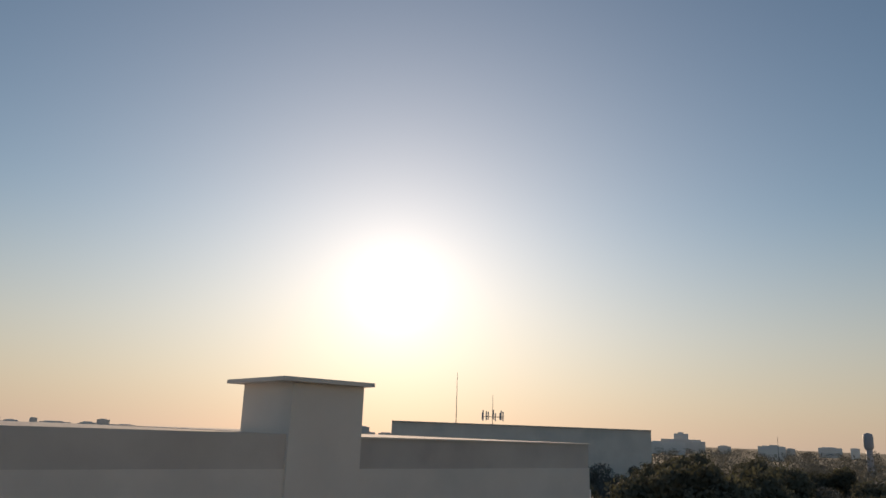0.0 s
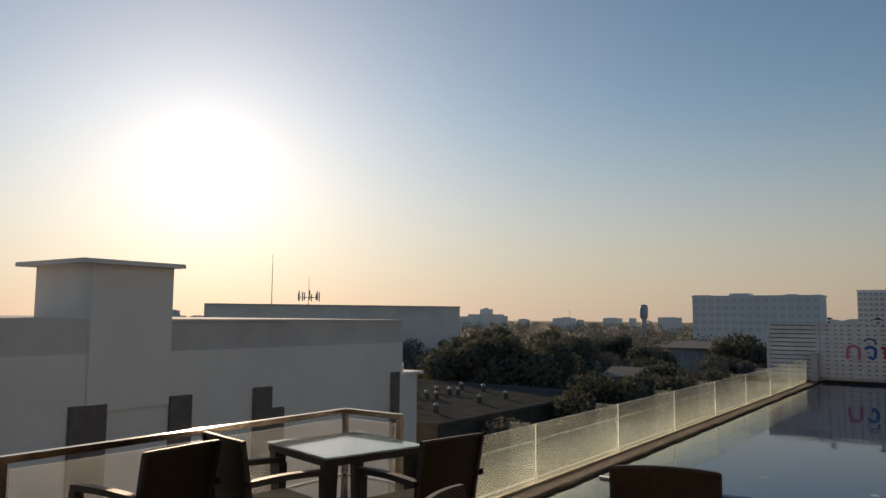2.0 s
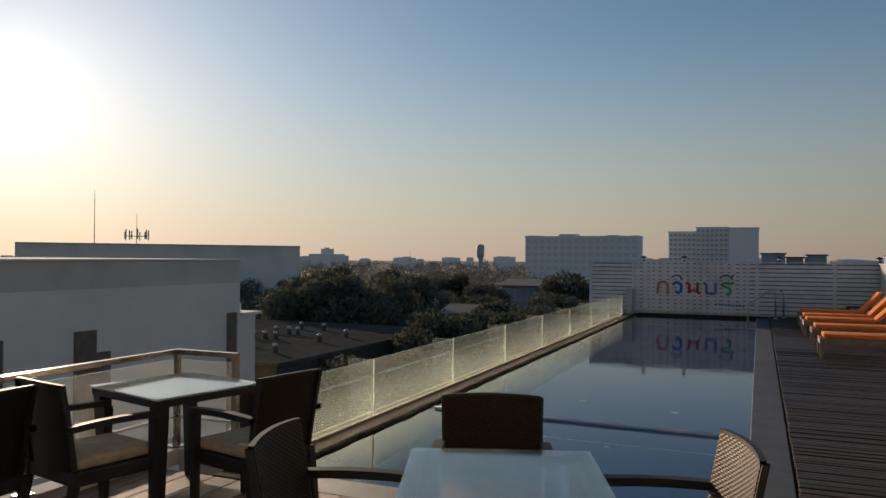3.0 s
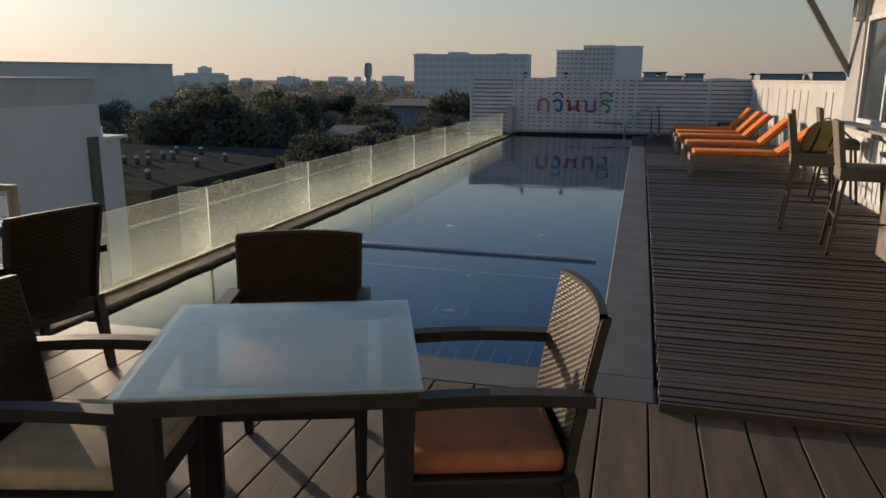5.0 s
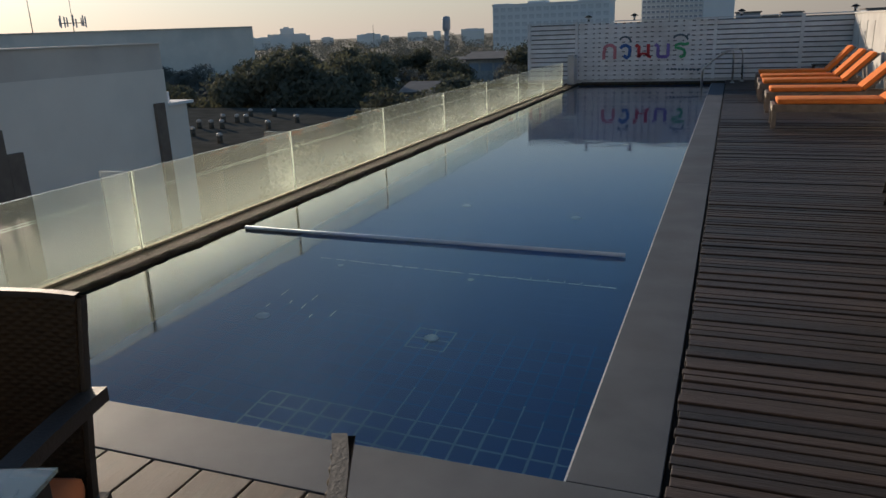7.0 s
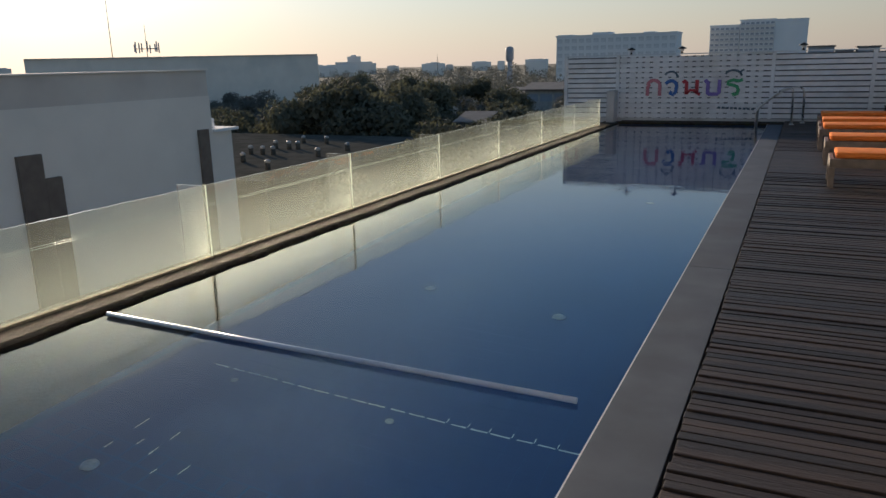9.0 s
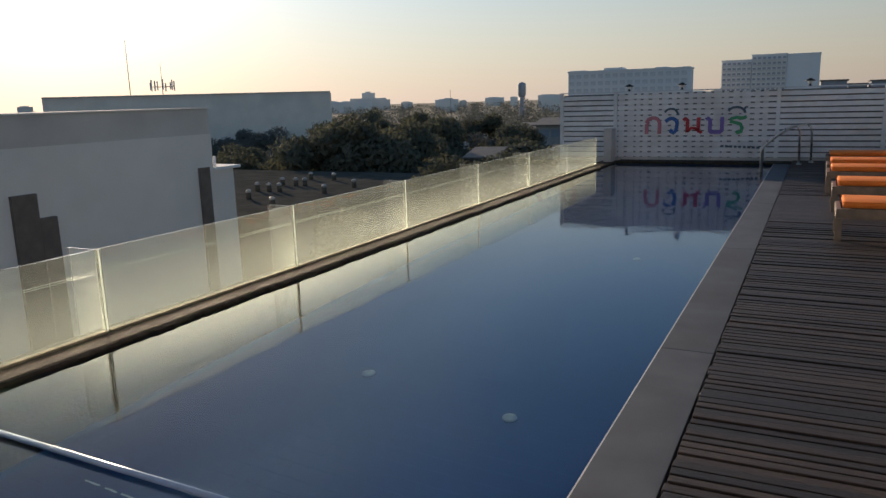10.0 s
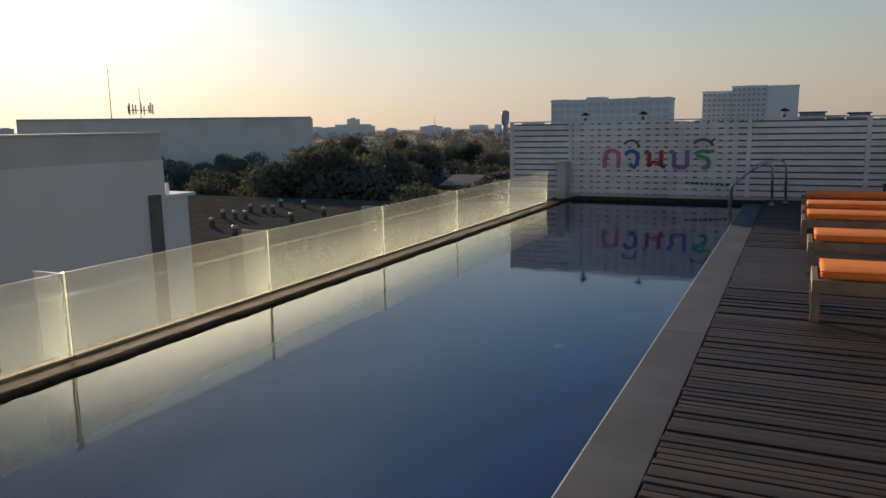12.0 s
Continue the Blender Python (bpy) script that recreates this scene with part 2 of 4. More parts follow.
M["far_dark"] = surf("far_window", (0.27, 0.30, 0.35), None, 0.4, 0.5, bump=0.0)
M["far_dim"] = surf("curtained_far_window", (0.57, 0.575, 0.585), None, 0.4, 0.6, bump=0.0)
# skyline walls: haze of the distance is put into these pale greys
M["far_block"] = surf("hazy_block", (0.74, 0.71, 0.68), (0.82, 0.79, 0.76), 0.02, 0.95, bump=0.0, vary=0.15)
M["roof_red"] = surf("clay_roof", (0.26, 0.15, 0.10), (0.34, 0.21, 0.15), 1.5, 0.85, bump=0.2, bscale=12)
M["roof_grey"] = surf("grey_sheet_roof", (0.14, 0.12, 0.105), (0.20, 0.175, 0.155), 0.8, 0.7, bump=0.1, bscale=9)
M["roof_dark"] = surf("dark_roof_felt", (0.075, 0.074, 0.064), (0.115, 0.11, 0.096), 0.8, 0.95, bump=0.1, bscale=9, spec=0.0)
M["bark"] = surf("tree_bark", (0.09, 0.065, 0.045), (0.15, 0.11, 0.08), 3, 0.9, bump=0.4, bscale=14)
M["leaf"] = surf("tree_leaf", (0.078, 0.084, 0.062), (0.118, 0.122, 0.094), 0.6, 0.85, bump=0.0, vary=0.3)
# distance haze is put into this leaf colour: paler and greyer
M["far_leaf"] = surf("hazed_foliage", (0.13, 0.135, 0.12), (0.19, 0.19, 0.175), 0.02, 0.9, bump=0.0)
M["ground"] = surf("dry_ground", (0.085, 0.085, 0.06), (0.15, 0.14, 0.105), 0.03, 0.95, bump=0.05, bscale=0.6, stain=(0.06, 0.07, 0.04), stain_scale=0.012)
for key in ("leaf", "far_leaf"):
    n, l = M[key].node_tree.nodes, M[key].node_tree.links
    tl = n.new("ShaderNodeBsdfTranslucent")
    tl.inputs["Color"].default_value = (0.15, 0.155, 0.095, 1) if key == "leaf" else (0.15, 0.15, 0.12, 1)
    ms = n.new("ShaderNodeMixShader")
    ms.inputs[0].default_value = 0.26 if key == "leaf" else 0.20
    l.new(n["Principled BSDF"].outputs[0], ms.inputs[1])
    l.new(tl.outputs[0], ms.inputs[2])
    l.new(ms.outputs[0], n["Material Output"].inputs["Surface"])
M["glass_fence"] = glass("dusty_fence_glass", (0.90, 0.97, 0.93), 0.0, 1.45, 0.034, (0.66, 0.73, 0.63), 1.2, 0.05, foot_film=0.13, forward=0.32)
# no dust here: milky white stands in for sun glowing in glass edges
M["glass_edge"] = glass("sun_glow_edge_glass", (0.95, 0.98, 0.96), 0.1, 1.45, 0.85, (0.78, 0.84, 0.78), 9.0, 0.1)
M["sand"] = surf("sandy_dirt", (0.22, 0.19, 0.13), (0.36, 0.31, 0.21), 14, 0.9, bump=0.5, bscale=90)
M["fin_glass"] = glass("clear_fin_glass", (0.96, 0.985, 0.97), 0.0, 1.45, 0.035, (0.8, 0.83, 0.78), 1.5, 0.1)
M["glass_rail"] = glass("clear_rail_glass", (0.96, 0.985, 0.97), 0.02, 1.45, 0.12, (0.7, 0.7, 0.66), 6.0, 0.4)
M["glass_top"] = glass("table_glass", (0.80, 0.90, 0.87), 0.07, 1.5, 0.20, (0.60, 0.70, 0.65), 2.6, 0.45, glossy=True)
M["window_glass"] = surf("window_glass", (0.05, 0.06, 0.065), (0.07, 0.08, 0.085), 3, 0.05, bump=0.0, spec=0.9)
for nm, c in (("pink", (0.46, 0.17, 0.20)), ("blue", (0.035, 0.11, 0.32)), ("red", (0.40, 0.035, 0.045)),
              ("purple", (0.17, 0.12, 0.36)), ("green", (0.05, 0.28, 0.13)), ("slate", (0.07, 0.11, 0.14))):
    M[nm] = surf(nm + "_paint", c, tuple(min(1, x * 1.2) for x in c), 7, 0.5, bump=0.05)

# pool water
wat = bpy.data.materials.new("pool_water")
wat.use_nodes = True
n, l = wat.node_tree.nodes, wat.node_tree.links
b = n["Principled BSDF"]
b.inputs["Base Color"].default_value = (0.66, 0.88, 0.96, 1)
b.inputs["Roughness"].default_value, b.inputs["IOR"].default_value = 0.02, 1.33
b.inputs["Transmission Weight"].default_value = 1.0
b.inputs["Specular IOR Level"].default_value = 0.17
tc = n.new("ShaderNodeTexCoord")
nz = n.new("ShaderNodeTexNoise")
nz.inputs["Scale"].default_value, nz.inputs["Detail"].default_value = 2.2, 4
l.new(tc.outputs["Object"], nz.inputs["Vector"])
bp = n.new("ShaderNodeBump")
bp.inputs["Strength"].default_value, bp.inputs["Distance"].default_value = 0.15, 0.014
l.new(nz.outputs["Fac"], bp.inputs["Height"])
l.new(bp.outputs["Normal"], b.inputs["Normal"])
M["water"] = wat


# ---------- building helpers ----------
def box(bm, x0, x1, y0, y1, z0, z1, bevel=0.0):
    vs = [bm.verts.new((x, y, z)) for x in (x0, x1) for y in (y0, y1) for z in (z0, z1)]
    fs = [bm.faces.new([vs[i] for i in f]) for f in ((0, 1, 3, 2), (4, 6, 7, 5), (0, 4, 5, 1), (2, 3, 7, 6), (0, 2, 6, 4), (1, 5, 7, 3))]
    if bevel:
        edges = list({e for f in fs for e in f.edges})
        bmesh.ops.bevel(bm, geom=edges, offset=bevel, segments=2, affect="EDGES", profile=0.6)
    return bm


def beam(bm, p0, p1, w0, w1=None, h0=None, h1=None, up=(0, 0, 1)):
    """A straight four-sided bar from p0 to p1, w wide and h high at each end."""
    p0, p1 = Vector(p0), Vector(p1)
    w1 = w0 if w1 is None else w1
    h0 = w0 if h0 is None else h0
    h1 = h0 if h1 is None else h1
    d = (p1 - p0).normalized()
    u = Vector(up)
    if abs(d.dot(u)) > 0.97:
        u = Vector((0, 1, 0))
    s = d.cross(u).normalized()
    u = s.cross(d)
    rings = []
    for p, w, h in ((p0, w0, h0), (p1, w1, h1)):
        rings.append([bm.verts.new(p + s * (a * w / 2) + u * (c * h / 2)) for a, c in ((-1, -1), (1, -1), (1, 1), (-1, 1))])
    for i in range(4):
        bm.faces.new((rings[0][i], rings[0][(i + 1) % 4], rings[1][(i + 1) % 4], rings[1][i]))
    bm.faces.new(rings[0][::-1])
    bm.faces.new(rings[1])
    return bm


def rod(bm, pts, r, seg=8, r1=None):
    """A round rod through the points, tapering from r to r1."""
    pts = [Vector(p) for p in pts]
    rings = []
    for i, p in enumerate(pts):
        d = (pts[min(i + 1, len(pts) - 1)] - pts[max(i - 1, 0)]).normalized()
        u = Vector((0, 0, 1)) if abs(d.z) < 0.95 else Vector((0, 1, 0))
        s = d.cross(u).normalized()
        u = s.cross(d)
        rad = r if r1 is None else r + (r1 - r) * i / max(1, len(pts) - 1)
        rings.append([bm.verts.new(p + (s * math.cos(a) + u * math.sin(a)) * rad) for a in (2 * math.pi * k / seg for k in range(seg))])
    for a, c in zip(rings, rings[1:]):
        for k in range(seg):
            f = bm.faces.new((a[k], a[(k + 1) % seg], c[(k + 1) % seg], c[k]))
            f.smooth = True
    bm.faces.new(rings[0][::-1])
    bm.faces.new(rings[-1])
    return bm


def lathe(bm, profile, seg=16, at=(0, 0, 0)):
    """A turned solid: profile of (radius, z), closed at both ends."""
    rings = [[bm.verts.new((at[0] + r * math.cos(2 * math.pi * k / seg), at[1] + r * math.sin(2 * math.pi * k / seg), at[2] + z))
              for k in range(seg)] for r, z in profile]
    for a, c in zip(rings, rings[1:]):
        for k in range(seg):
            f = bm.faces.new((a[k], a[(k + 1) % seg], c[(k + 1) % seg], c[k]))
            f.smooth = True
    bm.faces.new(rings[0][::-1])
    bm.faces.new(rings[-1])
    return bm


def mesh_of(name, bm, material):
    bmesh.ops.recalc_face_normals(bm, faces=bm.faces)
    me = bpy.data.meshes.new(name)
    bm.to_mesh(me)
    bm.free()
    me.materials.append(M[material] if isinstance(material, str) else material)
    return me


def part(name, bm, material, parent=None, label=""):
    ob = new(name, mesh_of(name, bm, material) if isinstance(bm, bmesh.types.BMesh) else bm)
    if parent:
        ob.parent = parent
    return tagged(ob, label)


def thing(name, label, category, group="", kind="", at=None):
    ob = new(name)
    ob.empty_display_size = 0.2
    if at is not None:
        ob.matrix_basis = at
    return tagged(ob, label, category, group, kind)


def bx(*a, **k):
    return box(bmesh.new(), *a, **k)


# ---------- ground and roof terrace ----------
GROUND = -18.0
bm = bmesh.new()
ring = [bm.verts.new((3800 * math.cos(a), 3800 * math.sin(a), GROUND)) for a in (2 * math.pi * k / 48 for k in range(48))]
bm.faces.new(ring)
g = part("ground", bm, "ground")
tagged(g, "flat dry ground with scattered green, reaching the horizon", "ground", kind="structure")

# the hotel's body under the terrace
hotel = thing("hotel_block", "pale rendered hotel block carrying the roof terrace", "building", kind="structure")
part("wall", bx(-4.75, 3.4, -9.0, 18.2, GROUND, -1.7), "render", hotel)
# near-black blocks: shade seen through the deck gaps is in their colour
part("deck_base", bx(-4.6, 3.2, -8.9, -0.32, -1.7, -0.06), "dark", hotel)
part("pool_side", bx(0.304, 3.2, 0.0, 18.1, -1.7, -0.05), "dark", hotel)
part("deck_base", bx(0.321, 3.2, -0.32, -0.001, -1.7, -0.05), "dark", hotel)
part("outer_ledge", bx(-4.75, -3.66, -0.32, 18.1, -1.7, -0.45), "greywall", hotel)

# pool shell
pool = thing("swimming_pool", "long blue-tiled rooftop swimming pool filled to the coping", "pool", kind="structure")
part("pool_floor", bx(-3.5, 0.2, -0.2, 17.75, -1.36, -1.2146), "grout_blue", pool)
part("worn_grout", bx(-2.03, 0.0, 0.0, 1.219, -1.2145, -1.2139), "grout", pool, "pale worn grout")
part("pool_wall", bx(0.0, 0.303, 0.0, 17.6, -1.21, -0.045), "tile", pool)
part("gutter_wall", bx(-3.6, -3.312, 0.0, 17.6, -1.21, -0.06), "kerb", pool)
part("pool_wall", bx(-3.6, 0.32, -0.31, -0.002, -1.21, -0.045), "tile", pool)
part("pool_wall", bx(-3.6, 0.32, 17.602, 17.85, -1.21, -0.03), "tile", pool)
bm = bmesh.new()
f = bm.faces.new([bm.verts.new(v) for v in ((-3.30, 0, -0.028), (0, 0, -0.028), (0, 17.6, -0.028), (-3.30, 17.6, -0.028))])
w = part("water", bm, "water")
w.visible_shadow = False
tagged(w, "still blue pool water with faint ripples mirroring the sky", "water", kind="structure")

# left kerb with the glass fence
rk = random.Random(2)
bm = bmesh.new()
prev = None
for i in range(364):
    y = -0.3 + 18.15 * i / 363
    wob = 0.010 * math.sin(y * 9.1) + 0.006 * math.sin(y * 3.3) + rk.uniform(-0.011, 0.011)
    ring = [bm.verts.new(v) for v in ((-3.66, y, -0.058), (-3.66, y, 0.005), (-3.315 + 0.3 * wob, y, 0.006), (-3.290 + 0.6 * wob, y, -0.002),
                                      (-3.280 + wob, y, -0.016 + 0.4 * wob), (-3.292 + wob, y, -0.058))]
    if prev:
        for k in range(6):
            bm.faces.new((prev[k], prev[(k + 1) % 6], ring[(k + 1) % 6], ring[k]))
    else:
        bm.faces.new(ring)
    prev = ring
bm.faces.new(prev[::-1])
bmesh.ops.recalc_face_normals(bm, faces=bm.faces)
kerb = part("kerb", bm, "kerb")
tagged(kerb, "weathered brown kerb along the water under the glass fence", "kerb", kind="structure")
end_kerb = part("end_kerb", bx(-3.245, 0.31, 17.45, 17.84, -0.026, 0.03, bevel=0.008), "kerb")
tagged(end_kerb, "dark wet kerb at the foot of the white fence", "kerb", kind="structure")

post_y = [-0.17 + 2.11 * k for k in range(9)]
for k in range(8):
    y0, y1 = post_y[k] + 0.012, min(post_y[k + 1] - 0.012, 17.4)
    gp = thing("glass_fence_panel", "dusty frameless glass fence panel along the pool edge", "glass fence", "pool fence panels")
    p = part("glass_pane", bx(-3.535, -3.520, y0, y1, 0.008, 0.590), "glass_fence", gp)
    p.visible_shadow = False
    fin = part("glass_fin", bx(-3.80, -3.537, y1 - 0.012, y1, -0.2, 0.588), "fin_glass", gp)
    fin.visible_shadow = False
    # bright lines along the glass, their brightness put into milky strips
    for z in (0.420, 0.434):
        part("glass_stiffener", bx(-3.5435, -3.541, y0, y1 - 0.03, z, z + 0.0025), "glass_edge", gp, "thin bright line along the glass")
    part("edge_strip", bx(-3.537, -3.516, y1 + 0.001, y1 + 0.013, 0.008, 0.592), "glass_edge", gp, "glass edge strip with sun glow put into its milky colour")
    part("base_seal", bx(-3.56, -3.498, y0, y1, 0.004, 0.022, bevel=0.005), "sand", gp, "sandy dirt along the foot of the glass")
pier = part("end_pier", bx(-3.54, -3.36, 17.42, 17.80, 0.0, 0.74, bevel=0.01), "greywall")
tagged(pier, "short grey rendered pier closing the glass fence", "pier", kind="structure")


# ---------- white slatted fence at the far end ----------
FY = 17.9
FT = 1.52
fence = thing("white_fence", "white horizontal-slat timber fence behind the pool's far end", "fence", kind="structure")
fx = [-4.67, -3.40, 0.005, 1.94, 3.06]
for a, c in zip(fx, fx[1:]):
    z = 0.10
    while z < FT - 0.05:
        top = min(z + 0.089, FT)
        part("slat", bx(a + 0.04, c - 0.04, FY, FY + 0.022, z, top, bevel=0.003), "white", fence)
        z += 0.1165
for x in fx:
    part("post", bx(x - 0.04, x + 0.04, FY - 0.012, FY + 0.05, -0.1, FT + 0.01, bevel=0.004), "white", fence)
part("backing_board", bx(fx[0] + 0.045, fx[-1] - 0.045, FY + 0.052, FY + 0.062, 0.06, FT - 0.02), "fence_back", fence, "dark board behind the slats")
rf = random.Random(12)
bxs = -3.33
while bxs < -0.2:
    bw = rf.uniform(0.09, 0.17)
    part("batten", bx(bxs, bxs + bw, FY + 0.0235, FY + 0.05, 0.06, FT - 0.02), "white", fence, "upright batten behind the slats")
    bxs += bw + rf.uniform(0.045, 0.09)
part("rail", bx(fx[0] - 0.04, fx[-1], FY - 0.02, FY + 0.06, FT + 0.011, FT + 0.035, bevel=0.004), "white", fence)
part("plinth", bx(fx[0] - 0.04, fx[-1], FY - 0.03, FY + 0.08, -0.3, 0.085), "greywall", fence)


def fence_lamp(x, y):
    t = thing("fence_lamp", "small black pagoda lamp on top of the fence", "lamp", "fence lamps", at=pose(x, y, FT + 0.035))
    part("stem", lathe(bmesh.new(), [(0.03, 0), (0.03, 0.02), (0.018, 0.025), (0.018, 0.05)], 10), "lamp_black", t)
    part("lantern", lathe(bmesh.new(), [(0.035, 0.05), (0.05, 0.09), (0.05, 0.10)], 10), "white", t)
    part("cap", lathe(bmesh.new(), [(0.10, 0.10), (0.095, 0.115), (0.03, 0.15), (0.012, 0.16)], 12), "lamp_black", t)


for x in (-3.10, -1.95, 0.57, 3.0):
    fence_lamp(x, FY + 0.02)


def stroke(name, pts, width, material, label):
    """One painted shape of the sign: a flat band along the points, on the slats."""
    bm = bmesh.new()
    pts = [Vector((p[0], p[1])) for p in pts]
    left, right = [], []
    for i, p in enumerate(pts):
        d = (pts[min(i + 1, len(pts) - 1)] - pts[max(i - 1, 0)]).normalized()
        nrm = Vector((-d.y, d.x)) * width / 2
        left.append(p + nrm)
        right.append(p - nrm)
    fr = [[bm.verts.new((q.x, yy, q.y)) for q in side] for yy in (FY - 0.018, FY - 0.002) for side in (left, right)]
    for i in range(len(pts) - 1):
        bm.faces.new((fr[0][i], fr[0][i + 1], fr[1][i + 1], fr[1][i]))
        bm.faces.new((fr[2][i], fr[3][i], fr[3][i + 1], fr[2][i + 1]))
        bm.faces.new((fr[0][i], fr[2][i], fr[2][i + 1], fr[0][i + 1]))
        bm.faces.new((fr[1][i], fr[1][i + 1], fr[3][i + 1], fr[3][i]))
    return part(name, bm, material, sign, label)


sign = thing("wall_sign", "row of coloured cut-out sign shapes fixed to the white fence", "sign")
SB = 0.60
def arc(cx, cz, r, a0, a1, k=8, rz=None):
    rz = rz or r
    return [(cx + r * math.cos(radians(a0 + (a1 - a0) * i / k)), cz + rz * math.sin(radians(a0 + (a1 - a0) * i / k))) for i in range(k + 1)]
SW = 0.078
stroke("sign_shape", [(-2.685, SB), (-2.685, SB + 0.20), (-2.65, SB + 0.245), (-2.69, SB + 0.275)] + arc(-2.545, SB + 0.235, 0.14, 155, 0, 8, 0.12) + [(-2.405, SB)], SW, "pink", "pink arch")
stroke("sign_shape", [(-2.275, SB + 0.27)] + arc(-2.15, SB + 0.215, 0.125, 140, -20, 9) + [(-2.045, SB + 0.08), (-2.10, SB + 0.02), (-2.165, SB + 0.05), (-2.13, SB + 0.10)], SW, "blue", "blue hook")
stroke("sign_shape", arc(-2.16, 1.045, 0.135, 165, 10, 7, 0.105) + [(-1.995, 1.015)], 0.045, "slate", "slate curved stroke")
stroke("sign_shape", [(-1.895, SB + 0.295), (-1.845, SB + 0.335), (-1.805, SB + 0.30), (-1.805, SB + 0.03)], SW, "red", "red hooked stem")
stroke("sign_shape", [(-1.805, SB + 0.05), (-1.72, SB + 0.13), (-1.64, SB + 0.12), (-1.57, SB + 0.06), (-1.50, SB + 0.02)], 0.06, "red", "red slanting bar")
stroke("sign_shape", [(-1.575, SB + 0.355), (-1.575, SB + 0.06)], SW, "red", "red stem")
stroke("sign_shape", [(-1.415, SB + 0.30), (-1.375, SB + 0.335), (-1.335, SB + 0.30), (-1.335, SB + 0.05), (-1.31, SB + 0.035), (-1.12, SB + 0.035), (-1.09, SB + 0.06), (-1.09, SB + 0.355)], SW, "purple", "purple cup")
stroke("sign_shape", [(-0.60, SB + 0.355), (-0.68, SB + 0.325), (-0.80, SB + 0.345), (-0.905, SB + 0.315), (-0.915, SB + 0.255), (-0.82, SB + 0.235), (-0.715, SB + 0.20), (-0.685, SB + 0.12), (-0.70, SB + 0.04), (-0.77, SB + 0.015), (-0.80, SB + 0.06)], 0.07, "green", "green hook")
stroke("sign_shape", arc(-0.81, 1.05, 0.165, 165, 12, 7, 0.11) + [(-0.625, 1.04)], 0.048, "slate", "slate curved stroke")
stroke("sign_shape", [(-0.66, 1.09), (-0.635, 1.15), (-0.585, 1.165)], 0.042, "slate", "slate tail stroke")
for k in range(9):
    x = -1.10 + k * 0.090
    stroke("sign_bar", [(x, 0.335 - 0.004 * k), (x + 0.06, 0.330 - 0.004 * k)], 0.045, "slate", "small slate bar")


# ---------- right-hand wall, hotel upper floor and balcony ----------
WX = 3.0
wall_r = thing("wall_east", "sunlit white rendered parapet wall with narrow vertical slots", "wall", kind="structure")
slots = [8.9, 9.35, 10.7, 11.35, 12.0, 12.7, 13.6, 15.0, 15.9, 16.9]
edges = [7.75]
for s in slots:
    edges += [s - 0.035, s + 0.035]
edges.append(FY - 0.03)
for a, c in zip(edges[0::2], edges[1::2]):
    part("wall_panel", bx(WX, WX + 0.12, a, c, 0.45, 1.36), "render", wall_r)
part("wall_base", bx(WX, WX + 0.12, 7.75, FY - 0.03, -0.1, 0.45), "render", wall_r)
part("wall_top", bx(WX, WX + 0.12, 7.75, FY - 0.03, 1.36, 1.50), "render", wall_r)
# near-black plate paints the shade inside the slots
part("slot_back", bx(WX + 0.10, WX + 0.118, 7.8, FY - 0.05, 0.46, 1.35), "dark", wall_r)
part("coping", bx(WX - 0.03, WX + 0.15, 7.75, FY - 0.04, 1.501, 1.535, bevel=0.006), "render", wall_r)

hb = thing("hotel_upper", "cream rendered hotel wing with windows and an overhanging balcony", "building", kind="structure")
HX = 2.92
win = [(-6.4, -4.4), (-3.4, -1.4), (-0.4, 1.6), (2.4, 4.2), (5.0, 7.05)]
part("wall", bx(HX, 3.3, -8.9, 7.7, -0.1, 1.0), "render", hb)
part("wall", bx(HX, 3.3, -8.9, 7.7, 2.35, 2.75), "render", hb)
ys = [-8.9] + [v for ab in win for v in ab] + [7.10]
for a, c in zip(ys[0::2], ys[1::2]):
    part("wall", bx(HX, 3.3, a, c, 1.0, 2.35), "render", hb)
part("pier", bx(HX - 0.05, 3.3, 7.102, 7.72, 1.002, 2.748, bevel=0.008), "greywall", hb)
part("wall", bx(HX, 3.3, -8.9, 7.7, 3.08, 6.2), "render", hb)
SKEW = 0.0875      # the balcony's edge runs out over the terrace


def edge_x(y):
    return 2.17 - SKEW * (7.72 - y)


bm = bmesh.new()
plan = ((edge_x(7.72), 7.72), (3.3, 7.72), (3.3, -8.9), (edge_x(-8.9), -8.9))
lo, hi = [[bm.verts.new((x, y, z)) for x, y in plan] for z in (2.752, 3.078)]
bm.faces.new(lo)
bm.faces.new(hi[::-1])
for i in range(4):
    bm.faces.new((lo[i], hi[i], hi[(i + 1) % 4], lo[(i + 1) % 4]))
bmesh.ops.recalc_face_normals(bm, faces=bm.faces)
part("balcony_slab", bm, "render", hb)
part("edge_beam", bx(2.172, 2.915, 7.56, 7.70, 2.66, 2.75), "grey_steel", hb, "grey steel edge beam")
part("brace", beam(bmesh.new(), (2.22, 7.63, 2.70), (2.93, 7.63, 1.56), 0.08), "grey_steel", hb, "slanting steel brace")
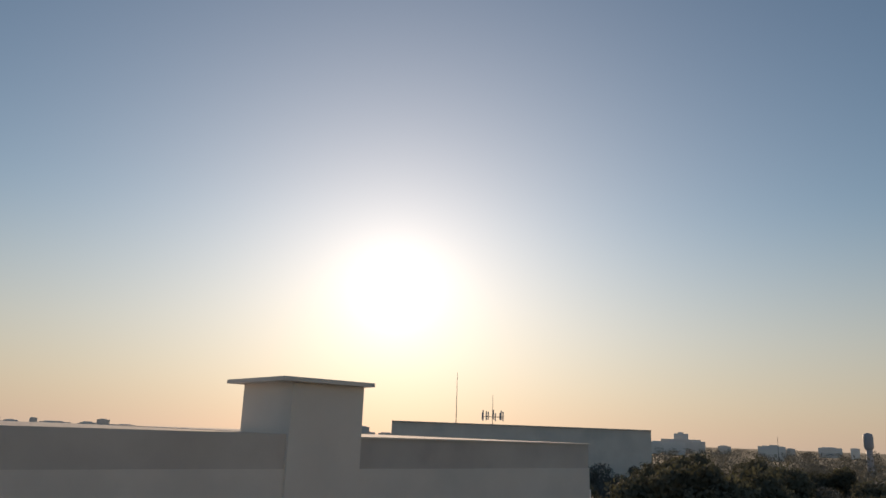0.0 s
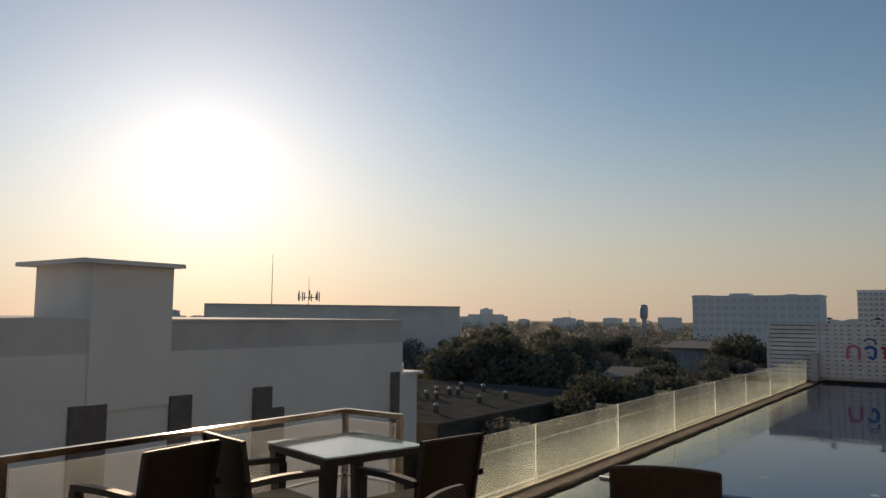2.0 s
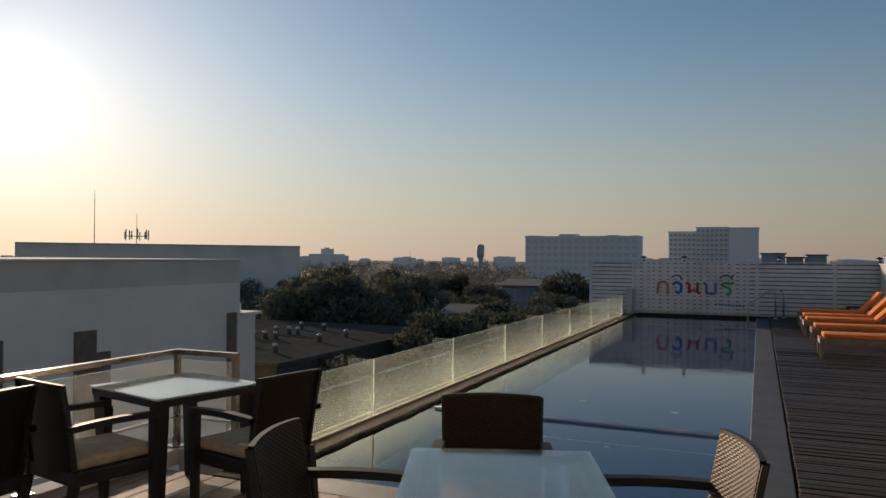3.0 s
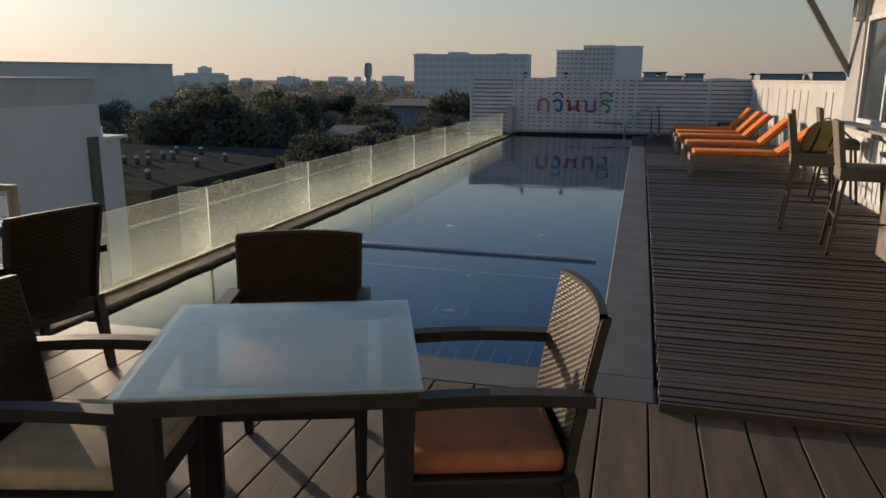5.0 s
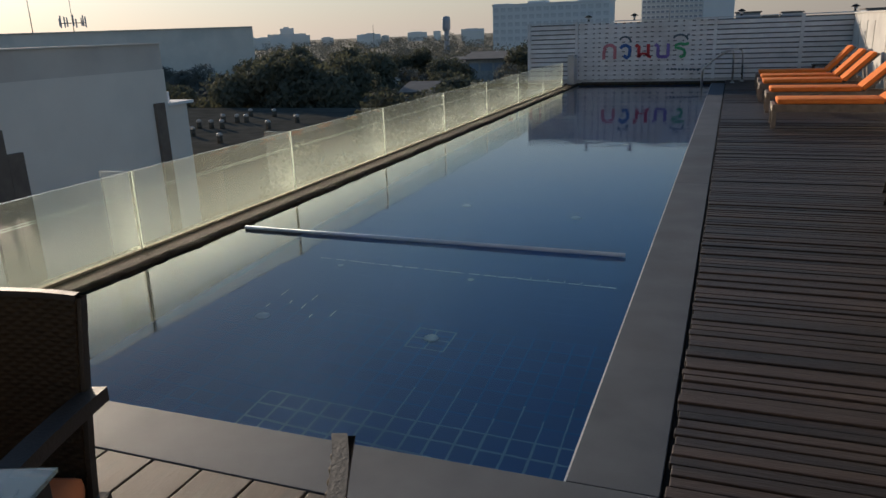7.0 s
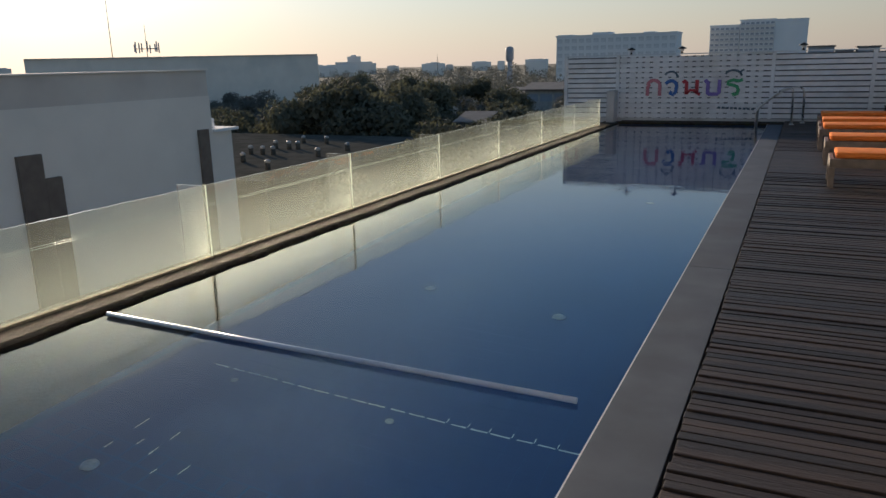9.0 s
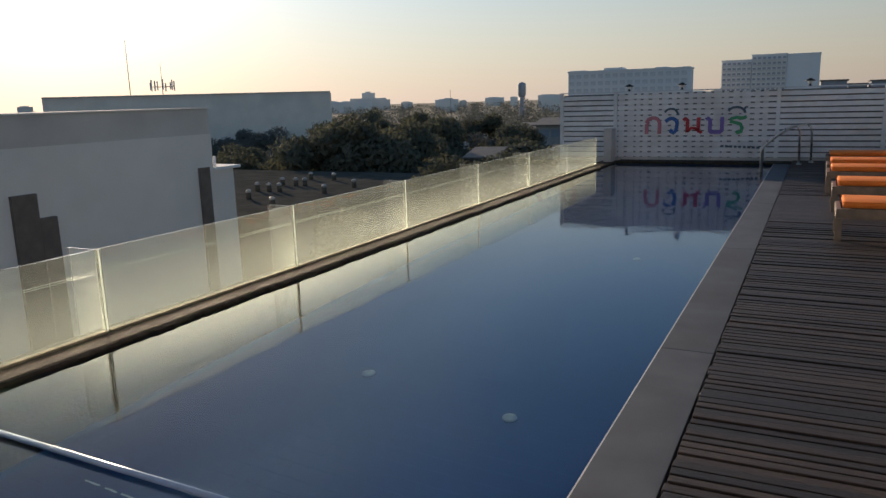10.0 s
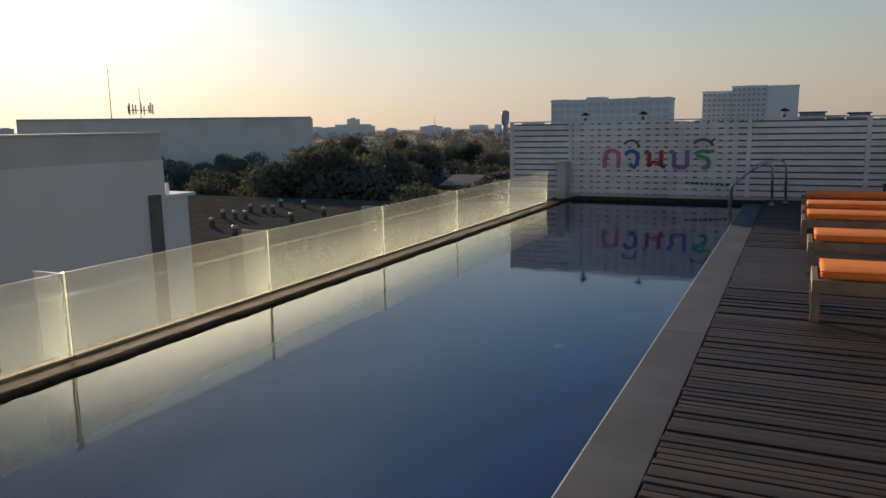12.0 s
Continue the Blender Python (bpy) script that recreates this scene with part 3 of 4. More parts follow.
for k, (a, c) in enumerate(win):
    wd = thing("window_%d" % (k + 1), "white-framed sliding window in the hotel wall", "window", kind="structure")
    part("window_frame", bx(HX - 0.03, HX + 0.05, a + 0.002, c - 0.002, 1.002, 1.07, bevel=0.004), "white", wd)
    part("window_frame", bx(HX - 0.03, HX + 0.05, a + 0.002, c - 0.002, 2.28, 2.348, bevel=0.004), "white", wd)
    for yy in (a + 0.002, (a + c) / 2 - 0.03, c - 0.062):
        part("window_frame", bx(HX - 0.03, HX + 0.05, yy, yy + 0.06, 1.07, 2.28), "white", wd)
    part("pane", bx(HX + 0.015, HX + 0.025, a + 0.06, c - 0.06, 1.07, 2.28), "window_glass", wd)
    part("window_sill", bx(HX - 0.12, HX - 0.001, a - 0.05, c + 0.05, 0.95, 1.0, bevel=0.006), "white", wd)
    for j in range(5):
        yy = a + 0.05 + j * (c - a - 0.1) / 5
        part("dado_panel", bx(HX - 0.025, HX - 0.001, yy, yy + (c - a - 0.1) / 5 - 0.05, 0.12, 0.85, bevel=0.004), "white", wd)

sp = thing("wall_speaker", "rounded white loudspeaker under the balcony corner", "speaker", at=pose(2.86, 7.25, 2.45))
part("body", bx(-0.10, 0.058, -0.09, 0.09, -0.16, 0.16, bevel=0.05), "white", sp)
part("grille", bx(-0.104, -0.098, -0.06, 0.06, -0.11, 0.11), "stool_pad", sp)
part("bracket", bx(0.0, 0.05, -0.02, 0.02, 0.158, 0.28), "grey_steel", sp)
shelf = thing("bar_shelf", "narrow dark bar shelf under the hotel windows", "shelf")
part("board", bx(2.50, 2.79, 1.2, 6.9, 1.005, 1.035, bevel=0.005), "grey_steel", shelf)
for y in (1.5, 3.2, 4.9, 6.6):
    part("bracket", beam(bmesh.new(), (2.79, y, 0.80), (2.56, y, 0.995), 0.025), "grey_steel", shelf)

# balcony rail and corner screen
br = thing("balcony_railing", "glossy white steel balcony railing with upright bars", "railing")
for nm, z, w in (("top_rail", 4.04, 0.04), ("bottom_rail", 3.175, 0.03)):
    part(nm, beam(bmesh.new(), (edge_x(7.0) + 0.05, 7.0, z), (edge_x(-8.8) + 0.05, -8.8, z), w), "steel", br)
bm = rod(bmesh.new(), [(0, 0, 3.08), (0, 0, 4.02)], 0.011, 10)
for f in bm.faces:
    f.smooth = len(f.verts) == 4
bar = mesh_of("bar", bm, "steel")
for k in range(124):
    y = 6.95 - k * 0.125
    part("bar", bar, None, br).location = (edge_x(y) + 0.05, y, 0)
sc = thing("corner_screen", "tall grey panelled screen at the balcony corner", "screen")
part("screen_post", bx(2.18, 2.26, 7.05, 7.13, 3.08, 5.8), "greywall", sc)
part("screen_post", bx(2.18, 2.26, 7.62, 7.70, 3.08, 5.8), "greywall", sc)
part("screen_back", bx(2.215, 2.235, 7.13, 7.62, 3.08, 5.8), "greywall", sc)
for k in range(9):
    part("screen_rung", bx(2.18, 2.26, 7.131, 7.619, 3.15 + k * 0.32, 3.20 + k * 0.32), "greywall", sc)

# plain wall behind the start
back = part("wall_south", bx(-4.6, 3.3, -9.0, -8.9, -0.1, 6.2), "render")
tagged(back, "plain cream rendered hotel wall behind the terrace", "wall", kind="structure")


# ---------- terrace railing ----------
rail = thing("terrace_railing", "brown steel railing with clear glass infill round the terrace corner", "railing")
RX, RY = -4.30, 0.02
top = 0.845
bm = beam(bmesh.new(), (RX, -8.8, top), (RX, RY + 0.03, top), 0.05, h0=0.04)
part("handrail", bm, "rail_steel", rail)
part("handrail", beam(bmesh.new(), (RX + 0.027, RY, top), (-3.69, RY, top), 0.05, h0=0.04), "rail_steel", rail)
for y in (RY, -1.35, -2.72, -4.1, -5.5, -6.9, -8.3):
    po = part("post", bx(RX - 0.022, RX + 0.022, y - 0.022, y + 0.022, 0.0, top - 0.021), "rail_steel", rail)
    part("base_plate", bx(RX - 0.05, RX + 0.05, y - 0.05, y + 0.05, 0.071, 0.081), "rail_steel", po)
part("post", bx(-3.735, -3.69, RY - 0.022, RY + 0.022, -0.05, top - 0.021), "rail_steel", rail)
ys = (RY, -1.35, -2.72, -4.1, -5.5, -6.9, -8.3)
for a, c in zip(ys, ys[1:]):
    part("glass_pane", bx(RX - 0.005, RX + 0.005, c + 0.04, a - 0.04, 0.16, top - 0.06), "glass_rail", rail)
    part("lower_rail", beam(bmesh.new(), (RX, c + 0.023, 0.32), (RX, a - 0.023, 0.32), 0.02), "steel", rail)
part("glass_pane", bx(RX + 0.04, -3.76, RY - 0.005, RY + 0.005, 0.16, top - 0.06), "glass_rail", rail)
part("lower_rail", beam(bmesh.new(), (RX + 0.023, RY, 0.32), (-3.736, RY, 0.32), 0.02), "steel", rail)
tk = part("terrace_kerb", bx(-4.42, -4.24, -8.9, 0.08, -0.06, 0.07, bevel=0.006), "render")
tagged(tk, "low pale kerb under the terrace railing", "kerb", kind="structure")
tk = part("terrace_kerb_end", bx(-4.238, -3.662, -0.02, 0.08, -0.45, 0.07, bevel=0.006), "render")
tagged(tk, "low pale kerb under the terrace railing", "kerb", kind="structure")


# ---------- furniture ----------
def curved_back(w, z0, z1, lean, bow, y0):
    """Point function of a chair back: u across (-1..1), v up (0..1)."""
    def at(u, v, off=0.0):
        return Vector((u * w / 2 * (0.94 + 0.06 * v), y0 + lean * v ** 1.3 - bow * u * u + off, z0 + (z1 - z0) * v - 0.008 * u * u * v))
    return at


def ribbon(bm, pts, width_vec, thick_vec):
    """A thin solid band through points."""
    rows = []
    for p in pts:
        rows.append([bm.verts.new(p + a * width_vec + c * thick_vec) for a, c in ((-1, -1), (1, -1), (1, 1), (-1, 1))])
    for a, c in zip(rows, rows[1:]):
        for i in range(4):
            bm.faces.new((a[i], a[(i + 1) % 4], c[(i + 1) % 4], c[i]))


def woven_sheet(at, nu=104, nv=150, strands=50, stakes=26):
    """A closed woven panel: over-and-under cane on both faces of the surface at(u, v)."""
    bm = bmesh.new()
    faces = []
    for side in (-1, 1):
        grid = []
        for i in range(nv + 1):
            v = i / nv
            row = []
            for j in range(nu + 1):
                u = -1 + 2 * j / nu
                k = math.floor(v * strands)
                swing = math.cos(math.pi * stakes * (u + 1) / 2) * (-1) ** k
                round_ = abs(math.sin(math.pi * strands * v))
                row.append(bm.verts.new(at(u, v, side * (0.004 + 0.0035 * round_ * (0.5 + 0.5 * side * swing)))))
            grid.append(row)
        for r0, r1 in zip(grid, grid[1:]):
            for j in range(nu):
                f = bm.faces.new((r0[j], r0[j + 1], r1[j + 1], r1[j]))
                f.smooth = True
        faces.append(grid)
    g0, g1 = faces
    for line0, line1 in (([r[0] for r in g0], [r[0] for r in g1]), ([r[-1] for r in g0], [r[-1] for r in g1]), (g0[0], g1[0]), (g0[-1], g1[-1])):
        for i in range(len(line0) - 1):
            bm.faces.new((line0[i], line0[i + 1], line1[i + 1], line1[i]))
    return bm


def armchair(label, cushion, m, group):
    """Woven armchair facing local -y."""
    t = thing("armchair", label, "chair", group, at=m)
    at = curved_back(0.512, 0.36, 0.902, 0.085, 0.030, 0.25)
    bm = woven_sheet(at)
    part("backrest", bm, "wicker", t, "closely woven rattan backrest")
    bm = bmesh.new()
    for u in (-1, 1):
        ribbon(bm, [at(u, i / 12, 0.012) for i in range(13)], Vector((0.011, 0, 0)), Vector((0, 0.014, 0)))
    ribbon(bm, [at(-1 + i / 8, 1.0) + Vector((0, 0.004, 0.004)) for i in range(17)], Vector((0, 0.012, 0)), Vector((0, 0, 0.007)))
    part("back_frame", bm, "wicker_dark", t)
    part("seat", bx(-0.265, 0.265, -0.27, 0.25, 0.32, 0.405, bevel=0.015), "wicker_dark", t)
    cu = bx(-0.245, 0.245, -0.275, 0.225, 0.406, 0.475, bevel=0.028)
    for f in cu.faces:
        f.smooth = True
    cush = part("cushion", cu, cushion, t, "seat cushion")
    for z in (0.418, 0.463):
        part("piping", rod(bmesh.new(), [(-0.22, -0.272, z), (0.22, -0.272, z)], 0.006, 6), cushion, cush)
    for s in (-1, 1):
        part("leg", beam(bmesh.new(), (s * 0.27, -0.255, 0.64), (s * 0.265, -0.245, 0.0), 0.06, 0.036, 0.06, 0.036), "wicker_dark", t)
        part("leg", beam(bmesh.new(), (s * 0.255, 0.23, 0.40), (s * 0.25, 0.30, 0.0), 0.05, 0.035, 0.05, 0.035), "wicker_dark", t)
        bm = bmesh.new()
        ribbon(bm, [Vector((s * 0.272, -0.275 + 0.565 * i / 8, 0.655 + 0.012 * math.sin(i / 8 * math.pi))) for i in range(9)], Vector((0.027, 0, 0)), Vector((0, 0, 0.018)))
        part("armrest", bm, "wicker_dark", t)
    return t


def glass_table(label, size, m):
    """Square rattan table with a glass top on rubber pads."""
    t = thing("glass_top_table", label, "table", "terrace tables", at=m)
    a = size / 2
    part("tabletop", bx(-a - 0.012, a + 0.012, -a - 0.012, a + 0.012, 0.742, 0.752, bevel=0.002), "glass_top", t, "green-edged glass top")
    for x0, x1, y0, y1 in ((-a, a, -a, -a + 0.06), (-a, a, a - 0.06, a), (-a, -a + 0.06, -a + 0.061, a - 0.061), (a - 0.06, a, -a + 0.061, a - 0.061)):
        part("apron", bx(x0, x1, y0, y1, 0.690, 0.736, bevel=0.004), "wicker_dark", t)
    for sx in (-1, 1):
        for sy in (-1, 1):
            part("leg", beam(bmesh.new(), (sx * (a - 0.05), sy * (a - 0.05), 0.70), (sx * (a - 0.06), sy * (a - 0.06), 0.0), 0.085, 0.045, 0.085, 0.045), "wicker_dark", t)
            part("pad", lathe(bmesh.new(), [(0.036, 0.7365), (0.036, 0.7415)], 14, (sx * (a - 0.06), sy * (a - 0.06), 0)), "strap", t)
    return t


T2 = pose(-0.879, -1.851, 0, 0, 0, 20.3)
glass_table("dark rattan table with a dusty glass top by the pool", 0.785, T2)
glass_table("dark rattan table with a glass top at the terrace corner", 0.775, pose(-3.585, -0.760, 0, 0, 0, -14))
GA = "armchairs round the tables"
armchair("dark woven armchair seen from behind, pushed under the glass table", "cushion_rust", pose(-1.12, -1.305, 0, 0, 0, 19), GA)
armchair("woven armchair with a rust-orange cushion at the glass table", "cushion_rust", pose(-0.29, -1.65, 0, 0, 0, -72), GA)
armchair("dark woven armchair with a beige cushion at the glass table", "cushion_tan", pose(-1.47, -2.07, 0, 0, 0, 104), GA)
armchair("dark woven armchair with a beige cushion beside the corner table", "cushion_tan", pose(-2.90, -0.80, 0, 0, 0, -101), GA)
armchair("dark woven armchair with a beige cushion before the corner table", "cushion_tan", pose(-3.65, -1.40, 0, 0, 0, 168), GA)

armchair("dark woven armchair standing beside the terrace railing", "cushion_tan", pose(-3.93, -2.08, 0, 0, 0, -86), GA)


def lounger(y, label, up, x0=0.93):
    """Sun lounger, foot towards the pool (-x), head towards the wall."""
    t = thing("sun_lounger", label, "lounger", "row of loungers", at=pose(x0, y, 0.04))
    L, W = 1.32, 0.60
    part("frame", bx(0, 1.82, -W / 2, -W / 2 + 0.045, 0.22, 0.315, bevel=0.006), "frame_wood", t)
    part("frame", bx(0, 1.82, W / 2 - 0.045, W / 2, 0.22, 0.315, bevel=0.006), "frame_wood", t)
    part("frame", bx(0, 0.045, -W / 2 + 0.046, W / 2 - 0.046, 0.22, 0.315, bevel=0.006), "frame_wood", t)
    for k in range(9):
        part("slat", bx(0.06 + k * 0.14, 0.16 + k * 0.14, -W / 2 + 0.046, W / 2 - 0.046, 0.285, 0.305), "frame_wood", t)
    for x in (0.03, 1.72):
        for s in (-1, 1):
            part("leg", bx(x - 0.03, x + 0.03, s * (W / 2 - 0.023) - 0.022, s * (W / 2 - 0.023) + 0.022, 0, 0.219), "frame_wood", t)
    cu = bx(0.055, L, -W / 2 + 0.03, W / 2 - 0.03, 0.317, 0.388, bevel=0.03)
    for f in cu.faces:
        f.smooth = True
    mat = part("mattress", cu, "orange", t, "orange canvas mattress")
    for s in (-1, 1):
        part("piping", rod(bmesh.new(), [(0.05, s * (W / 2 - 0.034), 0.378), (L - 0.03, s * (W / 2 - 0.034), 0.378)], 0.006, 6), "orange", mat)
    part("tie_strap", bx(0.62, 0.65, -W / 2 + 0.028, W / 2 - 0.028, 0.3855, 0.3885), "orange", mat)
    ax, az = math.cos(radians(up)), math.sin(radians(up))
    bm = beam(bmesh.new(), (L + 0.01, 0, 0.345), (L + 0.66 * ax, 0, 0.345 + 0.66 * az), W - 0.06, h0=0.068)
    bmesh.ops.bevel(bm, geom=list(bm.edges), offset=0.022, segments=2, affect="EDGES")
    part("back_mattress", bm, "orange", t, "raised orange canvas back")
    nx, nz = az, -ax
    part("backrest_frame", beam(bmesh.new(), (L + 0.01 + nx * 0.05, 0, 0.345 + nz * 0.05), (L + 0.68 * ax + nx * 0.05, 0, 0.345 + 0.68 * az + nz * 0.05), W - 0.04, h0=0.022), "frame_wood", t)
    for s in (-1, 1):
        part("prop", beam(bmesh.new(), (L + 0.42 * ax + nx * 0.06, s * 0.2, 0.345 + 0.42 * az + nz * 0.06), (1.70, s * 0.2, 0.30), 0.022), "steel", t)


lounger(9.10, "sun lounger with an orange mattress, back half raised", 38, 0.975)
lounger(10.97, "sun lounger with an orange mattress, back raised", 44, 0.965)
lounger(12.72, "sun lounger with an orange mattress, back raised", 45, 0.915)
lounger(13.88, "sun lounger with an orange mattress, back raised", 46, 0.92)
lounger(15.35, "sun lounger with an orange mattress, back raised, beside the fence", 48, 0.92)


def bar_stool(m, label):
    t = thing("bar_stool", label, "stool", "bar stools", at=m)
    part("seat", bx(-0.21, 0.21, -0.22, 0.22, 0.66, 0.765, bevel=0.016), "stool", t)
    part("seat_pad", bx(-0.19, 0.19, -0.20, 0.17, 0.766, 0.785, bevel=0.008), "stool_pad", t, "thin grey seat pad")
    bm = bx(-0.20, 0.20, 0.175, 0.225, 0.766, 1.17, bevel=0.012)
    for v in bm.verts:
        v.co.y += 0.16 * (v.co.z - 0.766) - 0.10 * v.co.x ** 2
    part("backrest", bm, "stool", t)
    for sx in (-1, 1):
        for sy in (-1, 1):
            lg = part("leg", beam(bmesh.new(), (sx * 0.18, sy * 0.17, 0.68), (sx * 0.235, sy * 0.25, 0.0), 0.030, 0.022), "stool_leg", t)
            part("foot_cap", beam(bmesh.new(), (sx * 0.233, sy * 0.247, 0.03), (sx * 0.2352, sy * 0.2502, 0.0), 0.028), "lamp_black", lg)
        part("stretcher", beam(bmesh.new(), (sx * 0.212, -0.215, 0.30), (sx * 0.212, 0.215, 0.30), 0.018), "stool_leg", t)
    part("stretcher", beam(bmesh.new(), (-0.20, -0.213, 0.34), (0.20, -0.213, 0.34), 0.018), "stool_leg", t)
    part("stretcher", beam(bmesh.new(), (-0.20, 0.213, 0.34), (0.20, 0.213, 0.34), 0.018), "stool_leg", t)
    return t


DZ = 0.04
bar_stool(pose(1.90, 4.50, DZ, 0, 0, 82), "tan rattan bar stool holding a mustard bag")
bar_stool(pose(2.09, 3.38, DZ, 0, 0, 84), "tan rattan bar stool beside the hotel wall")
bar_stool(pose(2.13, 5.62, DZ, 0, 0, 80), "tan rattan bar stool behind another")
bar_stool(pose(2.60, 6.55, DZ, 0, 0, 84), "tan rattan bar stool against the hotel wall")
bag = thing("backpack", "mustard canvas backpack with black straps lying on a stool", "bag", at=pose(1.93, 4.47, DZ + 0.782, 0, 0, 0))
bm = bmesh.new()
bmesh.ops.create_uvsphere(bm, u_segments=20, v_segments=14, radius=1.0)
for v in bm.verts:
    c = v.co
    q = [math.copysign(abs(t) ** 0.62, t) for t in c]
    c.x, c.y, c.z = 0.155 * q[0] * (1 - 0.18 * c.z), 0.105 * q[1] * (1 - 0.25 * c.z), 0.165 + 0.165 * q[2]
    c.x += 0.30 * c.z - 0.04
    c += Vector((noise.noise(c * 14), noise.noise(c * 14 + Vector((5, 0, 0))), 0)) * 0.010
for f in bm.faces:
    f.smooth = True
body = part("body", bm, "bag", bag)
part("pocket", bx(-0.075, 0.085, -0.122, -0.085, 0.03, 0.15, bevel=0.018), "bag", body)
for s in (-0.075, 0.075):
    part("strap", rod(bmesh.new(), [(s - 0.03, -0.107, 0.02), (s + 0.01, -0.118, 0.12), (s + 0.045, -0.10, 0.23), (s + 0.06, -0.03, 0.315)], 0.011, 6), "strap", bag)
part("grab_loop", rod(bmesh.new(), [(0.02, 0.0, 0.315), (0.03, 0.0, 0.35), (0.08, 0.0, 0.35), (0.09, 0.0, 0.315)], 0.008, 6), "strap", bag)
bt = thing("bar_counter", "grey slatted outdoor bar counter by the hotel wall", "counter", at=pose(2.55, 2.75, DZ))
part("body", bx(-0.30, 0.30, -0.9, 0.62, 0, 0.86, bevel=0.01), "frame_wood", bt)
part("worktop", bx(-0.36, 0.34, -0.95, 0.66, 0.862, 0.905, bevel=0.008), "greywall", bt)

# low table by the fence
st = thing("side_table", "low dark metal side table beside the white fence", "table", at=pose(2.38, 16.6, DZ))
part("tabletop", bx(-0.28, 0.28, -0.22, 0.22, 0.39, 0.415, bevel=0.005), "lamp_black", st)
for sx in (-0.25, 0.25):
    for sy in (-0.19, 0.19):
        part("leg", bx(sx - 0.014, sx + 0.014, sy - 0.014, sy + 0.014, 0, 0.389), "lamp_black", st)

# pool ladder
lad = thing("pool_ladder", "curved stainless steel pool ladder handrails", "ladder")
for y, dx in ((16.95, 0.94), (17.38, 1.36)):
    pts = [(-0.22, y, -0.75), (-0.22, y, 0.28), (-0.21, y, 0.345), (-0.16, y, 0.41), (0.05, y, 0.60), (0.23, y, 0.74), (0.33, y, 0.79), (0.42, y, 0.80), (0.47, y, 0.76), (0.49, y, 0.66), (0.50, y, 0.04)]
    pts = [(x if x < 0 else x * dx, yy, z) for x, yy, z in pts]
    hr = part("handrail", rod(bmesh.new(), pts, 0.021, 10), "steel", lad)
    part("flange", lathe(bmesh.new(), [(0.05, 0.0), (0.05, 0.012), (0.026, 0.03)], 14, (0.50 * dx, y, 0.04)), "steel", hr)
for k in range(3):
    part("tread", bx(-0.26, -0.18, 16.95, 17.38, -0.2 - k * 0.26, -0.17 - k * 0.26), "steel", lad)

# long float across the water
fl = part("floating_pole", rod(bmesh.new(), [(-3.20, 2.747, -0.012), (-1.7, 2.71, -0.012), (-0.148, 2.674, -0.012)], 0.015, 10), "float")
tagged(fl, "long pale pole floating across the pool water", "pole")
for x, y in ((-2.62, 2.04), (-1.335, 2.095), (-0.90, 4.9), (-2.1, 5.1), (-0.95, 8.9)):
    ud = thing("pool_light", "round white underwater light set in the pool floor", "light", "pool lights", at=pose(x, y, -1.195))
    part("lens", lathe(bmesh.new(), [(0.052, 0.0), (0.048, 0.013), (0.02, 0.019)], 16), "lens", ud)
    if x != -1.335:
        continue
    bm = bmesh.new()
    for a in (-0.135, 0.0, 0.135):
        box(bm, a - 0.005, a + 0.005, -0.14, 0.14, -0.0195, -0.0172)
        box(bm, -0.14, 0.14, a - 0.005, a + 0.005, -0.0195, -0.0170)
    part("surround", bm, "grout", ud, "pale grout square round the light")
# pale rings added to stand in for small ring-shaped glints
for x in (-2.557, -1.395):
    inlet = thing("floor_inlet", "small pale ring added on the pool floor for a glint", "inlet", "pool inlets", at=pose(x, 3.12, -1.2135))
    part("ring", lathe(bmesh.new(), [(0.026, 0.0), (0.026, 0.006), (0.019, 0.006), (0.019, 0.001)], 14), "lens", inlet)


# ---------- neighbouring building ----------
nb = thing("neighbour_building", "large grey rendered neighbour building with a dark parapet band", "building")
NX = -28.15
part("wall", bx(-62, NX, -25, 30.9, GROUND, 0.05), "nb_wall", nb)
part("parapet", bx(-62, NX - 0.05, -25, 11.1, 0.05, 1.45), "nb_band", nb)
part("parapet", bx(-62, NX - 0.05, 14.75, 30.88, 0.05, 1.36), "nb_band", nb)
part("parapet_cap", bx(-62, NX + 0.05, 14.76, 30.95, 1.361, 1.43), "nb_wall", nb)
part("tower", bx(-32.5, NX + 0.15, 11.1, 14.73, -2.2, 3.60), "nb_wall", nb, "square roof tower")
part("tower_roof", bx(-33.0, NX + 0.60, 10.45, 15.0, 3.601, 3.78), "nb_wall", nb)
for y0, y1, zt in ((4.95, 6.15, -2.02), (10.45, 11.95, -1.92), (14.82, 15.9, -1.87), (19.38, 20.5, -1.84), (20.5, 21.3, -2.9), (29.75, 30.45, -1.68)):
    part("louvre_panel", bx(NX + 0.0, NX + 0.18, y0, y1 - 0.01, -16.0, zt), "brownpanel", nb, "tall dark brown louvre panel")
part("annex", bx(-30.0, NX - 0.1, 30.95, 32.5, GROUND, -1.9), "nb_wall", nb)
part("annex_roof", bx(-30.2, NX + 0.1, 30.96, 32.9, -1.9, -1.75), "far_wall", nb)
part("annex_vent", bx(-29.0, -28.7, 31.5, 31.7, -1.75, -1.2), "far_wall", nb)

